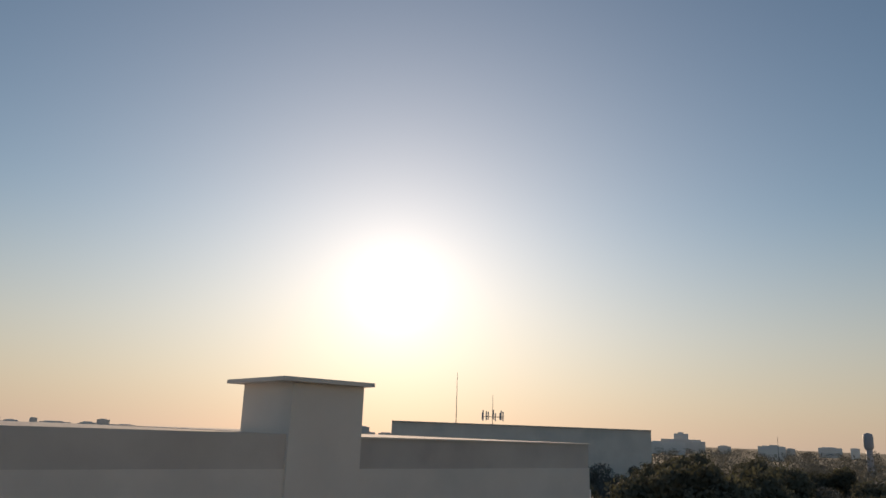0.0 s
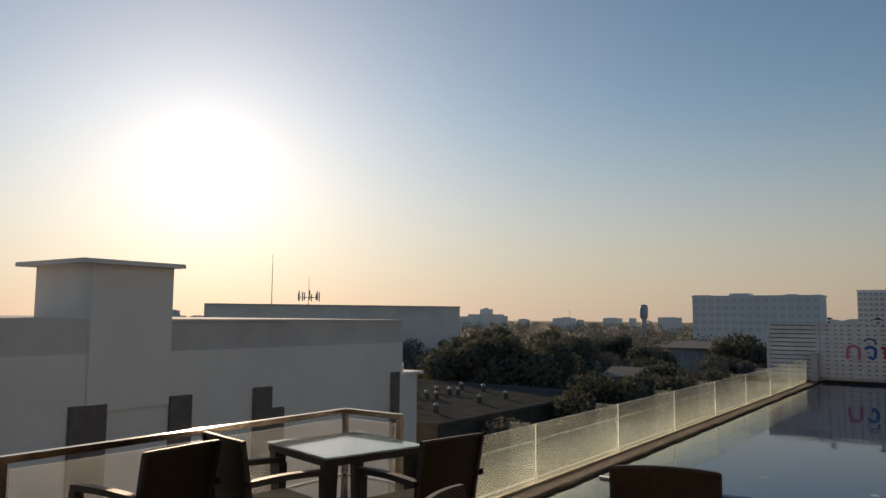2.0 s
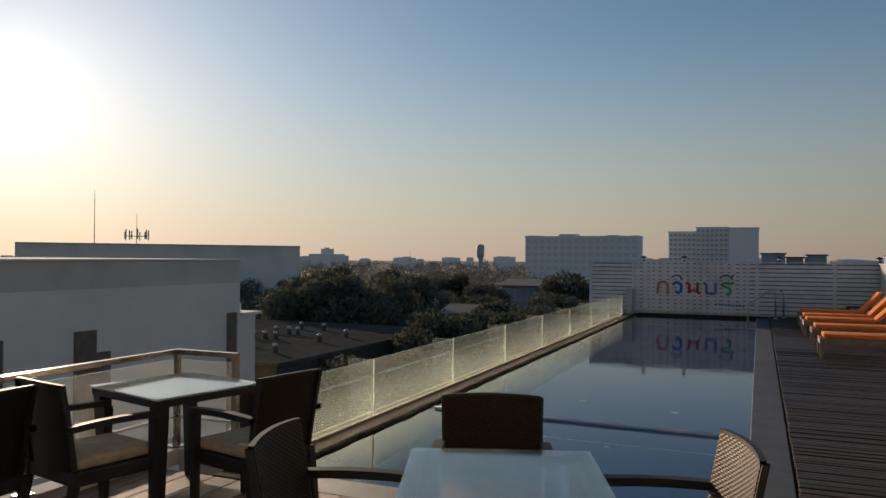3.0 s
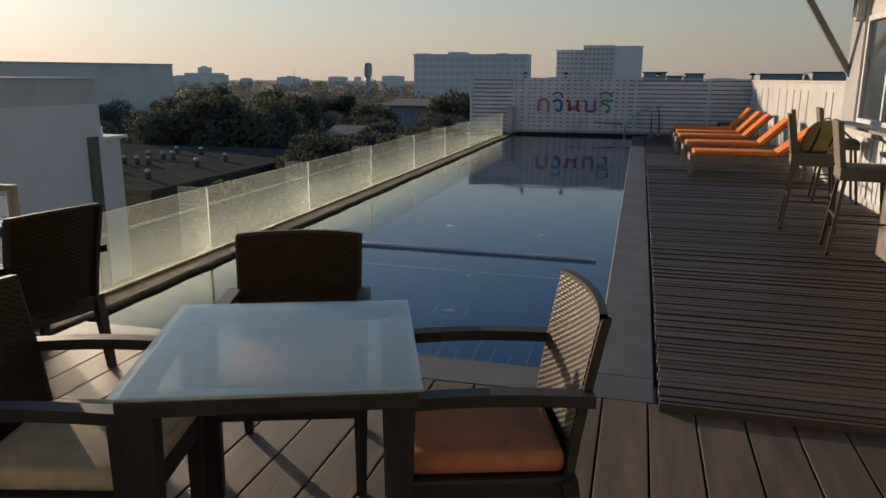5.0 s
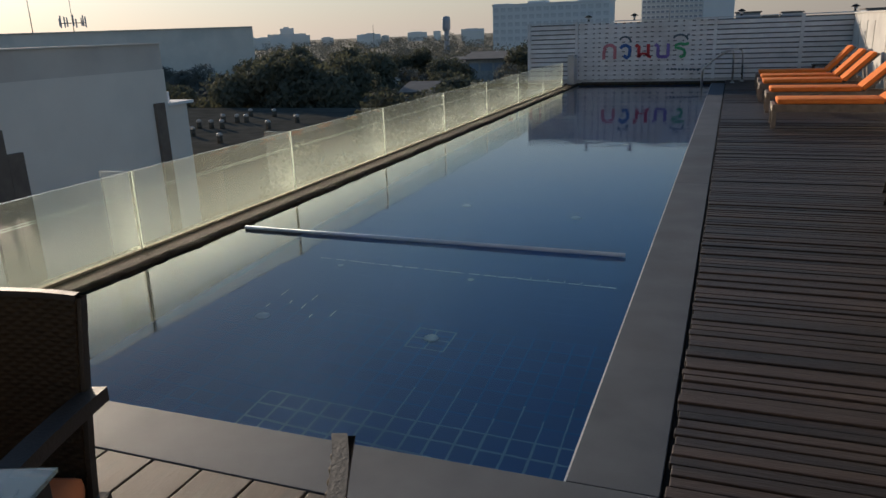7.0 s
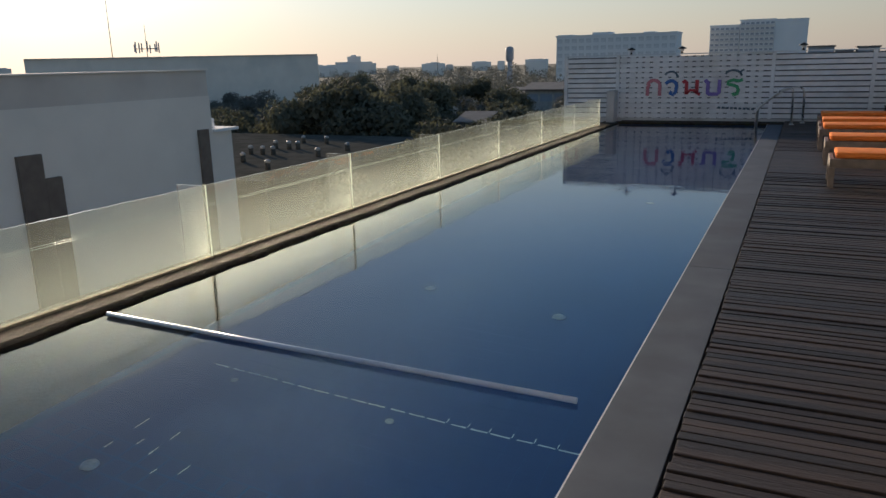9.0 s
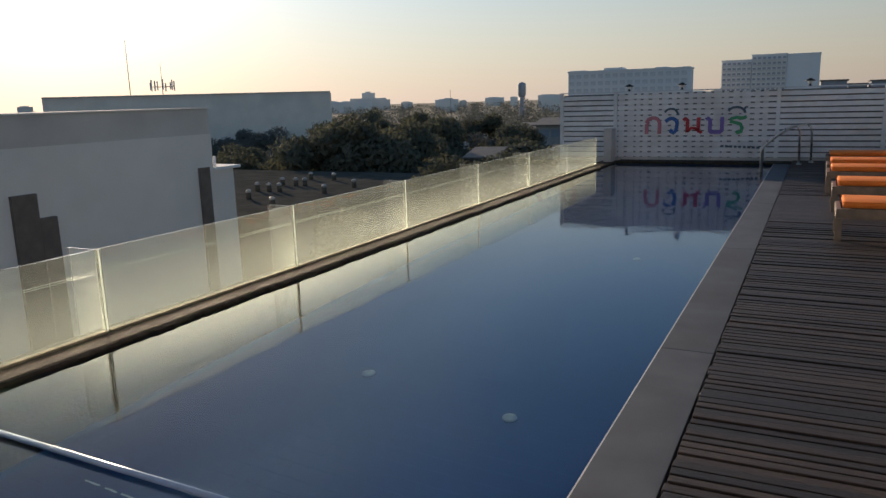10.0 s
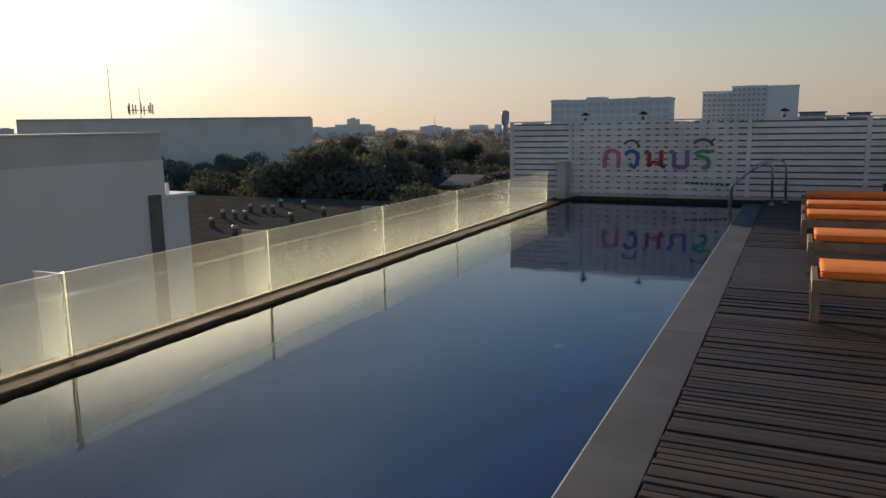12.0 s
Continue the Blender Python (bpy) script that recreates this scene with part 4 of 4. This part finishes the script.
# long flat hall far behind it, with aerials
hall = thing("flat_hall", "long flat-roofed pale hall beyond the neighbour", "building")
hp0, hp1 = Vector((-126, 182, 0)), Vector((-170, 122.9, 0))
dv = (hp1 - hp0).normalized()
nv = Vector((-dv.y, dv.x, 0)) * -1
bm = bmesh.new()
q = [hp0, hp1, hp1 + Vector((-17, 25, 0)), hp0 + Vector((-17, 25, 0))]
lo = [bm.verts.new((p.x, p.y, GROUND)) for p in q]
hi = [bm.verts.new((p.x, p.y, 4.4)) for p in q]
for i in range(4):
    bm.faces.new((lo[i], lo[(i + 1) % 4], hi[(i + 1) % 4], hi[i]))
bm.faces.new(hi)
part("wall", bm, "nb_wall", hall)
part("cornice", beam(bmesh.new(), hp0 + Vector((0, 0, 4.5)), hp1 + Vector((0, 0, 4.5)), 0.8, h0=0.35), "nb_band", hall)
ae = thing("aerial_cluster", "cluster of mobile phone aerials on a short roof mast", "aerial", at=pose(-155.2, 147.5, 4.35))
part("mast", rod(bmesh.new(), [(0, 0, -6), (0, 0, 8.5)], 0.12, 6, 0.05), "lamp_black", ae)
for k in range(9):
    a = 2 * math.pi * k / 9
    part("aerial", bx(3.0 * math.cos(a) - 0.12, 3.0 * math.cos(a) + 0.12, 3.0 * math.sin(a) - 0.12, 3.0 * math.sin(a) + 0.12, 1.6 - 0.3 * (k % 2), 3.5 + 0.4 * (k % 3)), "far_dark", ae)
    part("arm", rod(bmesh.new(), [(0, 0, 2.4), (3.0 * math.cos(a), 3.0 * math.sin(a), 2.4)], 0.07, 5), "lamp_black", ae)
tm = thing("radio_mast", "slender lattice radio mast on the skyline", "mast", at=pose(-342, 300, GROUND))
part("pole", rod(bmesh.new(), [(0, 0, 0), (0, 0, 56)], 0.35, 5, 0.12), "lamp_black", tm)
tm2 = thing("radio_mast", "slender radio mast on the skyline", "mast", at=pose(-300, 620, GROUND))
part("pole", rod(bmesh.new(), [(0, 0, 0), (0, 0, 27)], 0.35, 5, 0.12), "lamp_black", tm2)
wt = thing("water_tower", "dark cylindrical water tower rising over the trees", "tower", at=pose(-167.4, 450, GROUND))
part("shaft", lathe(bmesh.new(), [(2.0, 0), (1.7, 16), (1.7, 20)], 12), "far_dark", wt)
part("tank", lathe(bmesh.new(), [(1.7, 19), (2.5, 20.5), (2.6, 26), (2.2, 27.6), (0.4, 28.2)], 14), "far_dark", wt)

# dark roof with ventilators
vb = thing("low_block", "low dark flat-roofed block beside the neighbour", "building")
part("wall", bx(-62, -30.6, 38, 66, GROUND, -6.0), "roof_dark", vb)
part("roof", bx(-62.3, -30.3, 37.7, 66.3, -6.0, -5.75), "roof_dark", vb)


def ventilator(x, y):
    t = thing("roof_ventilator", "domed pale metal turbine ventilator on the dark roof", "ventilator", "roof ventilators", at=pose(x, y, -5.75))
    part("neck", lathe(bmesh.new(), [(0.2, 0), (0.2, 0.5)], 10), "roof_dark", t)
    part("dome", lathe(bmesh.new(), [(0.16, 0.5), (0.23, 0.57), (0.21, 0.67), (0.12, 0.74), (0.03, 0.77)], 12), "vent", t)


for row_y, row_x in ((42.4, (-33.9,)), (45.5, (-38.8,)), (49.9, (-41.7, -40.4, -39.4, -34.8)), (54.0, (-42.2, -40.7, -39.8, -34.6)), (58.5, (-42.5, -39.8))):
    for x in row_x:
        ventilator(x, row_y + 0.12 * (x % 1.7))


# ---------- far buildings ----------
def slab_block(name, label, x0, x1, y, depth, top, rows, cols, balconies):
    t = thing(name, label, "building")
    part("wall", bx(x0, x1, y, y + depth, GROUND, top), "far_wall", t)
    part("roof", bx(x0 - 0.4, x1 + 0.4, y - 0.4, y + depth + 0.4, top, top + 0.8), "far_wall", t)
    w = (x1 - x0) / cols
    h = (top + 6) / rows
    win_me = mesh_of("window", bx(-w * 0.33, w * 0.33, -0.25, 0.0, -h * 0.30, h * 0.26), "far_dark" if balconies else "far_dim")
    bal_me = mesh_of("balcony", bx(-w * 0.47, w * 0.47, -1.4, -0.26, -h * 0.46, -h * 0.12), "white")
    for r in range(rows):
        for c in range(cols):
            o = part("window", win_me, None, t)
            o.location = (x0 + (c + 0.5) * w, y, top - (r + 0.55) * h)
            if balconies:
                o = part("balcony", bal_me, None, t)
                o.location = (x0 + (c + 0.5) * w, y, top - (r + 0.55) * h)
    return t


slab_block("apartment_block", "broad pale apartment block over the treetops", -128, -62.5, 420, 18, 13.6, 5, 16, False)
for x0, x1, zt in ((-127.5, -119, 14.8), (-108, -98, 15.6), (-80, -74, 14.9), (-66, -62.6, 14.6)):
    tb = part("roof_box", bx(x0, x1, 421, 432, 14.4, zt), "far_wall")
    tagged(tb, "pale lift house on the apartment block roof", "roof box")
slab_block("hotel_tower", "pale hotel tower with rows of balconies", -52.5, -36.2, 480, 20, 18.0, 8, 6, True)
slab_block("hotel_tower", "taller pale hotel tower with rows of balconies", -36, -17.5, 480, 20, 20.6, 9, 7, True)
part_t = thing("tower_end", "plain pale end wall of the hotel tower", "building")
part("wall", bx(-17.4, -0.3, 481, 500, GROUND, 20.2), "far_wall", part_t)
part("roof", bx(-17.2, -0.1, 480.8, 500, 20.2, 21.0), "far_wall", part_t)

rb = random.Random(11)
for k in range(70):
    ang = radians(rb.uniform(-20, 82))
    d = rb.uniform(800, 1900)
    x, y = -math.sin(ang) * d, math.cos(ang) * d
    w, dp = rb.uniform(14, 46), rb.uniform(10, 20)
    h = rb.uniform(14, 21.5) + (rb.random() < 0.12) * rb.uniform(3, 8)
    t = thing("city_block", "low pale block on the hazy skyline", "building", "skyline blocks", at=pose(x, y, GROUND, 0, 0, math.degrees(ang)))
    part("wall", bx(-w / 2, w / 2, -dp / 2, dp / 2, 0, h), "far_block", t)
    part("roof", bx(-w / 3, w / 4, -dp / 3, dp / 3, h, h + rb.uniform(0.5, 1.6)), "far_block", t)


def roof_line(x0, x1, y, top, label):
    """A dark flat-roofed block of which the top storey shows over the fence."""
    t = thing("low_rooftop", label, "building", "rooftops behind the fence")
    part("wall", bx(x0, x1, y, y + 14, GROUND, top - 0.5), "far_dark", t)
    part("roof", bx(x0 - 0.5, x1 + 0.5, y - 0.6, y + 14.5, top - 0.5, top), "roof_grey", t)


roof_line(0.7, 8.9, 300, 4.1, "dark flat rooftop beside the hotel tower")
roof_line(9.6, 15.2, 305, 2.7, "low dark rooftop behind the white fence")
roof_line(16.2, 22.7, 300, 3.6, "dark flat rooftop behind the white fence")
roof_line(44, 59, 310, 3.7, "long dark rooftop behind the parapet wall")
roof_line(60.5, 84, 300, 4.4, "long dark rooftop behind the parapet wall")
cb = thing("stepped_block", "stepped pale office block far off on the skyline", "building", at=pose(-938, 1500, GROUND, 0, 0, 31))
part("wall", bx(-44, 40, -10, 10, 0, 25.5), "far_block", cb)
part("tower", bx(-16, 14, -9, 9, 25.5, 37.5), "far_block", cb)
part("roof", bx(-8, 4, -6, 6, 37.5, 40.5), "far_block", cb)


def house(m, w, dp, h, roof, label):
    t = thing("house", label, "house", "houses among trees", at=m)
    part("wall", bx(-w / 2, w / 2, -dp / 2, dp / 2, 0, h), "render", t)
    bm = bmesh.new()
    e = 0.9
    v = [bm.verts.new(p) for p in ((-w / 2 - e, -dp / 2 - e, h), (w / 2 + e, -dp / 2 - e, h), (w / 2 + e, dp / 2 + e, h), (-w / 2 - e, dp / 2 + e, h),
                                   (-w / 2 + dp * 0.3, 0, h + dp * 0.24), (w / 2 - dp * 0.3, 0, h + dp * 0.24))]
    for f in ((0, 1, 5, 4), (1, 2, 5), (2, 3, 4, 5), (3, 0, 4), (3, 2, 1, 0)):
        bm.faces.new([v[i] for i in f])
    part("roof", bm, roof, t)
    nwin = max(3, int(w / 3))
    me = mesh_of("window", bx(-0.8, 0.8, -0.08, 0.05, -0.8, 0.8), "far_dark")
    for k in range(nwin):
        for zz in (h - 2, h - 5.5):
            o = part("window", me, None, t)
            o.location = (-w / 2 + (k + 0.5) * w / nwin, -dp / 2, zz)


def flat_block(m, w, dp, storeys, label):
    """Flat-roofed block: pale bands with a dark window strip on each storey and an overhanging sheet roof."""
    t = thing("flat_roofed_house", label, "house", "houses among trees", at=m)
    h = storeys * 3.4
    part("wall", bx(-w / 2, w / 2, -dp / 2, dp / 2, 0, h), "greywall", t)
    bm = bmesh.new()
    v = [bm.verts.new(p) for p in ((-w / 2 - 0.8, -dp / 2 - 1.0, h), (w / 2 + 0.8, -dp / 2 - 1.0, h), (w / 2 + 0.8, dp / 2 + 0.6, h + 1.1), (-w / 2 - 0.8, dp / 2 + 0.6, h + 1.1))]
    v += [bm.verts.new(p.co + Vector((0, 0, 0.22))) for p in v]
    for f in ((3, 2, 1, 0), (4, 5, 6, 7), (0, 1, 5, 4), (1, 2, 6, 5), (2, 3, 7, 6), (3, 0, 4, 7)):
        bm.faces.new([v[i] for i in f])
    part("roof", bm, "roof_grey", t, "pinkish sheet roof")
    n = max(3, int(w / 2.6))
    me = mesh_of("window", bx(-0.42 * w / n, 0.42 * w / n, -0.10, 0.05, -0.75, 0.75), "far_dark")
    for r in range(storeys):
        for k in range(n):
            if (k * 5 + r * 3) % 7 == 2:
                continue
            o = part("window", me, None, t)
            o.location = (-w / 2 + (k + 0.5) * w / n, -dp / 2, h - 3.4 * r - 1.45)
    return t


flat_block(pose(-45.0, 150, GROUND, 0, 0, 6), 11.5, 9, 4, "pale four-storey house with a flat pinkish sheet roof")
flat_block(pose(-54.0, 153, GROUND, 0, 0, 6), 6.0, 9, 4, "pale narrow house with a flat sheet roof").scale = (1, 1, 0.93)
flat_block(pose(-37.0, 141, GROUND, 0, 0, 4), 5.0, 7, 3, "small white house half hidden by trees")
flat_block(pose(-44.5, 86, GROUND, 0, 0, 12), 5.0, 5, 3, "low pale house among the trees").scale = (1, 1, 1.0)
flat_block(pose(-39.0, 93, GROUND, 0, 0, 8), 3.0, 5, 4, "narrow pale stair house among the trees").scale = (1, 1, 0.86)
house(pose(-78, 172, GROUND, 0, 0, 25), 14, 8, 10.8, "roof_grey", "long pale house with a grey roof among trees")
house(pose(-66, 120, GROUND, 0, 0, 15), 9, 7, 10.0, "roof_red", "small pale house with a faded red roof among trees")


# ---------- trees ----------
def leaf_cloud(rg, blobs, count, size):
    verts, faces = [], []
    for k in range(count):
        c, r = blobs[rg.randrange(len(blobs))]
        d = Vector((rg.gauss(0, 1), rg.gauss(0, 1), rg.gauss(0, 1))).normalized()
        p = Vector(c) + Vector((d.x * r, d.y * r, d.z * r * 0.8)) * rg.uniform(0.55, 1.0)
        a = Vector((rg.gauss(0, 1), rg.gauss(0, 1), rg.gauss(0, 1))).normalized()
        e = a.cross(d + Vector((0.01, 0, 0.3))).normalized()
        s = size * rg.uniform(0.6, 1.3)
        i = len(verts)
        verts += [p - a * s, p + e * s * 0.5, p + a * s, p - e * s * 0.5]
        faces.append((i, i + 1, i + 2, i + 3))
    return verts, faces


def leaf_mesh(name, verts, faces, material):
    me = bpy.data.meshes.new(name)
    me.from_pydata([tuple(v) for v in verts], [], faces)
    me.materials.append(M[material])
    return me


def tree(seed, height, spread, leaves="leaf"):
    rg = random.Random(seed)
    t = thing("tree", "broad leafy green tree with an uneven crown", "tree", "trees round the hotel")
    bm = rod(bmesh.new(), [(0, 0, 0), (0.15, 0.05, height * 0.25), (0.1, -0.1, height * 0.55)], 0.32, 8, 0.17)
    part("trunk", bm, "bark", t)
    blobs = []
    for k in range(9):
        a = rg.uniform(0, 6.28)
        r = spread * rg.uniform(0.15, 0.75)
        c = (r * math.cos(a), r * math.sin(a), height * rg.uniform(0.55, 0.88))
        blobs.append((c, spread * rg.uniform(0.28, 0.48)))
        if k < 6:
            part("limb", rod(bmesh.new(), [(0.1, -0.05, height * 0.42), (c[0] * 0.5, c[1] * 0.5, (height * 0.45 + c[2]) / 2), c], 0.13, 6, 0.04), "bark", t)
    part("crown", leaf_mesh("crown", *leaf_cloud(rg, blobs, 4600, 0.30), leaves), None, t)
    return t


kinds = [tree(3, 14.5, 5.2), tree(8, 12.5, 4.6), tree(15, 16.0, 5.6), tree(21, 13.5, 6.2)]
# trees further off take the leaf colour with haze mixed in
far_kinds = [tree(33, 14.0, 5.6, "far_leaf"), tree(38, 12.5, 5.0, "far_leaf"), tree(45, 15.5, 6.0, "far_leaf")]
rt = random.Random(7)
spots = [(-27.0, 43.0), (-26.0, 50.0), (-28.5, 58.0), (-30.5, 71.0), (-38.0, 71.5), (-46.0, 71.0), (-30.9, 126.0), (-33.5, 123.0), (-30.0, 133.0), (-49.0, 96.0)]
for k in range(5000):
    ang = radians(rt.uniform(9, 50))
    d = rt.uniform(52, 235)
    x, y = -math.sin(ang) * d, math.cos(ang) * d - 4
    if (x < -26 and y < 36) or (-66 < x < -30 and 34 < y < 69):
        continue
    if any(abs(x - hx) < 15 and abs(y - hy) < 12 for hx, hy in ((-45, 142), (-55, 145), (-37, 133), (-44.5, 78), (-78, 166))):
        continue
    if any((x - a) ** 2 + (y - c) ** 2 < (5.2 + d * 0.012) ** 2 for a, c in spots):
        continue
    spots.append((x, y))
    if len(spots) == 200:
        break
spots.sort(key=lambda p: p[0] ** 2 + p[1] ** 2)
for k, (x, y) in enumerate(spots):
    far = x * x + y * y > 125 ** 2
    s = rt.uniform(0.72, 1.0)
    m = pose(x, y, GROUND, 0, 0, rt.uniform(0, 360)) @ Matrix.Diagonal((s * 1.05, s * 1.05, s, 1))
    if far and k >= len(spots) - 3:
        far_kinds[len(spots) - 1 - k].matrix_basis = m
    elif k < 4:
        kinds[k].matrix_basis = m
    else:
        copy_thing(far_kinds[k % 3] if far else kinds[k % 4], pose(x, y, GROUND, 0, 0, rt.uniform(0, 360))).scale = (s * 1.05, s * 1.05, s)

# tall old trees standing over the low houses
rg = random.Random(19)
for x, y, h in ((-51, 72, 1.20), (-46, 74, 1.24), (-41.5, 73, 1.10), (-56, 80, 1.22), (-50, 84, 1.26), (-44, 83, 1.16), (-61, 92, 1.22), (-54, 95, 1.20), (-68, 101, 1.20),
                (-60, 108, 1.28), (-63, 121, 1.26), (-57, 118, 1.14), (-75, 112, 1.22), (-48, 128, 1.02), (-34, 139, 1.06), (-36, 146, 1.16), (-33, 128, 1.08), (-84, 140, 1.24),
                (-72, 138, 1.18), (-62, 146, 1.14), (-96, 158, 1.2), (-86, 176, 1.16), (-36.5, 76, 0.92), (-34.5, 88, 0.86), (-37, 101, 0.9)):
    k = rg.randrange(4)
    h *= (14.5 if k in (0, 3) else 13.0) / (14.5, 12.5, 16.0, 13.5)[k]
    copy_thing(kinds[k], pose(x, y, GROUND, 0, 0, rg.uniform(0, 360))).scale = (1.18, 1.18, h)

# distant woods
rw = random.Random(31)
verts, faces = [], []
for k in range(3000):
    ang = radians(rw.uniform(-25, 85))
    d = 235 + 1500 * rw.random() ** 1.8
    x, y = -math.sin(ang) * d, math.cos(ang) * d
    if -205 < x < -100 and 85 < y < 215:
        continue
    h = rw.uniform(9, 13.5) + 8.5 * max(0, 1 - math.hypot((x + 122) / 42, (y - 335) / 45))
    r = rw.uniform(4, 7)
    v2, f2 = leaf_cloud(rw, [((x, y, GROUND + h - r * 0.8), r), ((x + 3, y + 2, GROUND + h * 0.5), r)], 84, 0.72)
    i = len(verts)
    verts += v2
    faces += [tuple(q + i for q in f) for f in f2]
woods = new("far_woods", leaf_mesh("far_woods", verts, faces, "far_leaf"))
tagged(woods, "grey-green woods with haze put into their colour, stretching to the horizon", "woods", kind="stuff")


# ---------- coping, planks, slats and tiles ----------
cp = thing("pool_coping", "smooth grey stone coping slabs round the pool", "coping", kind="structure")
ys = [0.002, 5.12, 8.33, 11.55, 14.75, 17.44]
for a, c in zip(ys, ys[1:]):
    part("slab", bx(0.0, 0.305, a + 0.002, c - 0.002, -0.044, 0.0, bevel=0.003), "coping", cp)
part("edge_trim", bx(-0.007, -0.001, 0.0, 17.44, -0.036, -0.002), "white", cp, "thin pale trim along the water edge")
xs = [-3.245, -2.1, 0.305]
for a, c in zip(xs, xs[1:]):
    part("slab", bx(a + 0.002, c - 0.002, -0.308, 0.0, -0.044, 0.0, bevel=0.003), "coping", cp)

lower = thing("plank_deck", "weathered brown wide-plank terrace deck", "deck", kind="structure")
rp = random.Random(5)
me = [mesh_of("plank", bx(-0.1035, 0.1035, -8.58 + 0.0, -0.0, -0.05, 0.0, bevel=0.004), "plank") for _ in range(1)][0]
x = -4.24 + 0.075
while x < 2.9:
    o = part("plank", me, None, lower)
    o.location = (x, -0.314, rp.uniform(-0.003, 0.0))
    x += 0.2165

upper = thing("slat_deck", "dark worn narrow-slat timber deck beside the pool", "deck", kind="structure")
me3 = [mesh_of("slat", bx(0.0, 2.56, -0.025 - 0.002 * k, 0.025 + 0.002 * k, 0, 0.028, bevel=0.004), "slat") for k in range(3)]
broad = mesh_of("slat", bx(0.0, 2.57, -0.0455, 0.0455, 0, 0.028, bevel=0.003), "slat")
y = -0.335
while y < 17.86:
    smooth_run = 9.85 < y < 12.2
    o = part("slat", broad if smooth_run else me3[rp.randrange(3)], None, upper)
    o.location = (0.327 + rp.uniform(-0.007, 0.006), y, 0.012 + (0.003 if smooth_run else rp.uniform(-0.006, 0.004)))
    o.rotation_euler = (0 if smooth_run else rp.uniform(-0.02, 0.02), 0, rp.uniform(-0.0012, 0.0012))
    y += 0.094 if smooth_run else 0.0645
part("edge_board", bx(0.322, 2.9, -0.390, -0.368, -0.02, 0.038, bevel=0.003), "slat", upper)
# one near-black sheet added as the shade between the slats
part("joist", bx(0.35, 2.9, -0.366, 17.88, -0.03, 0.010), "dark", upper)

tiles = thing("pool_tiles", "square blue tiles on the pool floor", "tiles", kind="structure")
P = 0.135
J = 0.0075
tile_me = mesh_of("tile", bx(-P / 2 + J, P / 2 - J, -P / 2 + J, P / 2 - J, 0, 0.002), "tile")
tight_me = mesh_of("tile", bx(-P / 2 + 0.0012, P / 2 - 0.0012, -P / 2 + 0.0012, P / 2 - 0.0012, 0, 0.002), "tile")
verts, faces = [], []
for j in range(130):
    for i in range(24):
        cx, cy = -(i + 0.5) * P, (j + 0.5) * P
        if 7 <= j < 19:
            o = part("tile", tile_me if j < 17 else tight_me, None, tiles)
            o.location = (cx, cy, -1.2155)
        else:
            v = len(verts)
            h = P / 2 - (J if j < 9 else 0.0012)
            verts += [(cx - h, cy - h, -1.2135), (cx + h, cy - h, -1.2135), (cx + h, cy + h, -1.2135), (cx - h, cy + h, -1.2135),
                      (cx - h, cy - h, -1.2165), (cx + h, cy - h, -1.2165), (cx + h, cy + h, -1.2165), (cx - h, cy + h, -1.2165)]
            faces += [tuple(v + q for q in f) for f in ((0, 1, 2, 3), (4, 5, 1, 0), (5, 6, 2, 1), (6, 7, 3, 2), (7, 4, 0, 3))]
rest = bpy.data.meshes.new("far_tiles")
rest.from_pydata(verts, [], faces)
rest.materials.append(M["tile"])
tagged(part("far_tiles", rest, None, tiles), kind="stuff")

# pale grout that still shows here and there
for k in range(2, 10):
    part("worn_grout", bx(-k * P - 0.004, -k * P + 0.004, 1.22, 1.36 + 0.22 * ((k * 7) % 5) / 4, -1.2145, -1.2132), "grout", pool)
for k in range(19):
    part("worn_grout", bx(-0.26 - (k + 1) * P + 0.012 * (k % 3), -0.26 - k * P - 0.018, 24 * P - 0.006, 24 * P + 0.006, -1.2145, -1.2130), "pale_grout", pool)
for k in range(3, 9):
    part("worn_grout", bx(-k * P - 0.003, -k * P + 0.003, 24 * P + 0.008, 24 * P + 0.05, -1.2145, -1.2130), "pale_grout", pool)
# short grout dashes, with their glinting put into the pale colour
for k, y0, y1 in ((20, 2.42, 2.53), (20, 2.20, 2.26), (19, 2.30, 2.36), (18, 2.26, 2.34), (18, 2.42, 2.50), (17, 2.14, 2.19), (16, 2.20, 2.29)):
    part("worn_grout", bx(-k * P - 0.0028, -k * P + 0.0028, y0, y1, -1.2145, -1.2130), "pale_grout", pool)
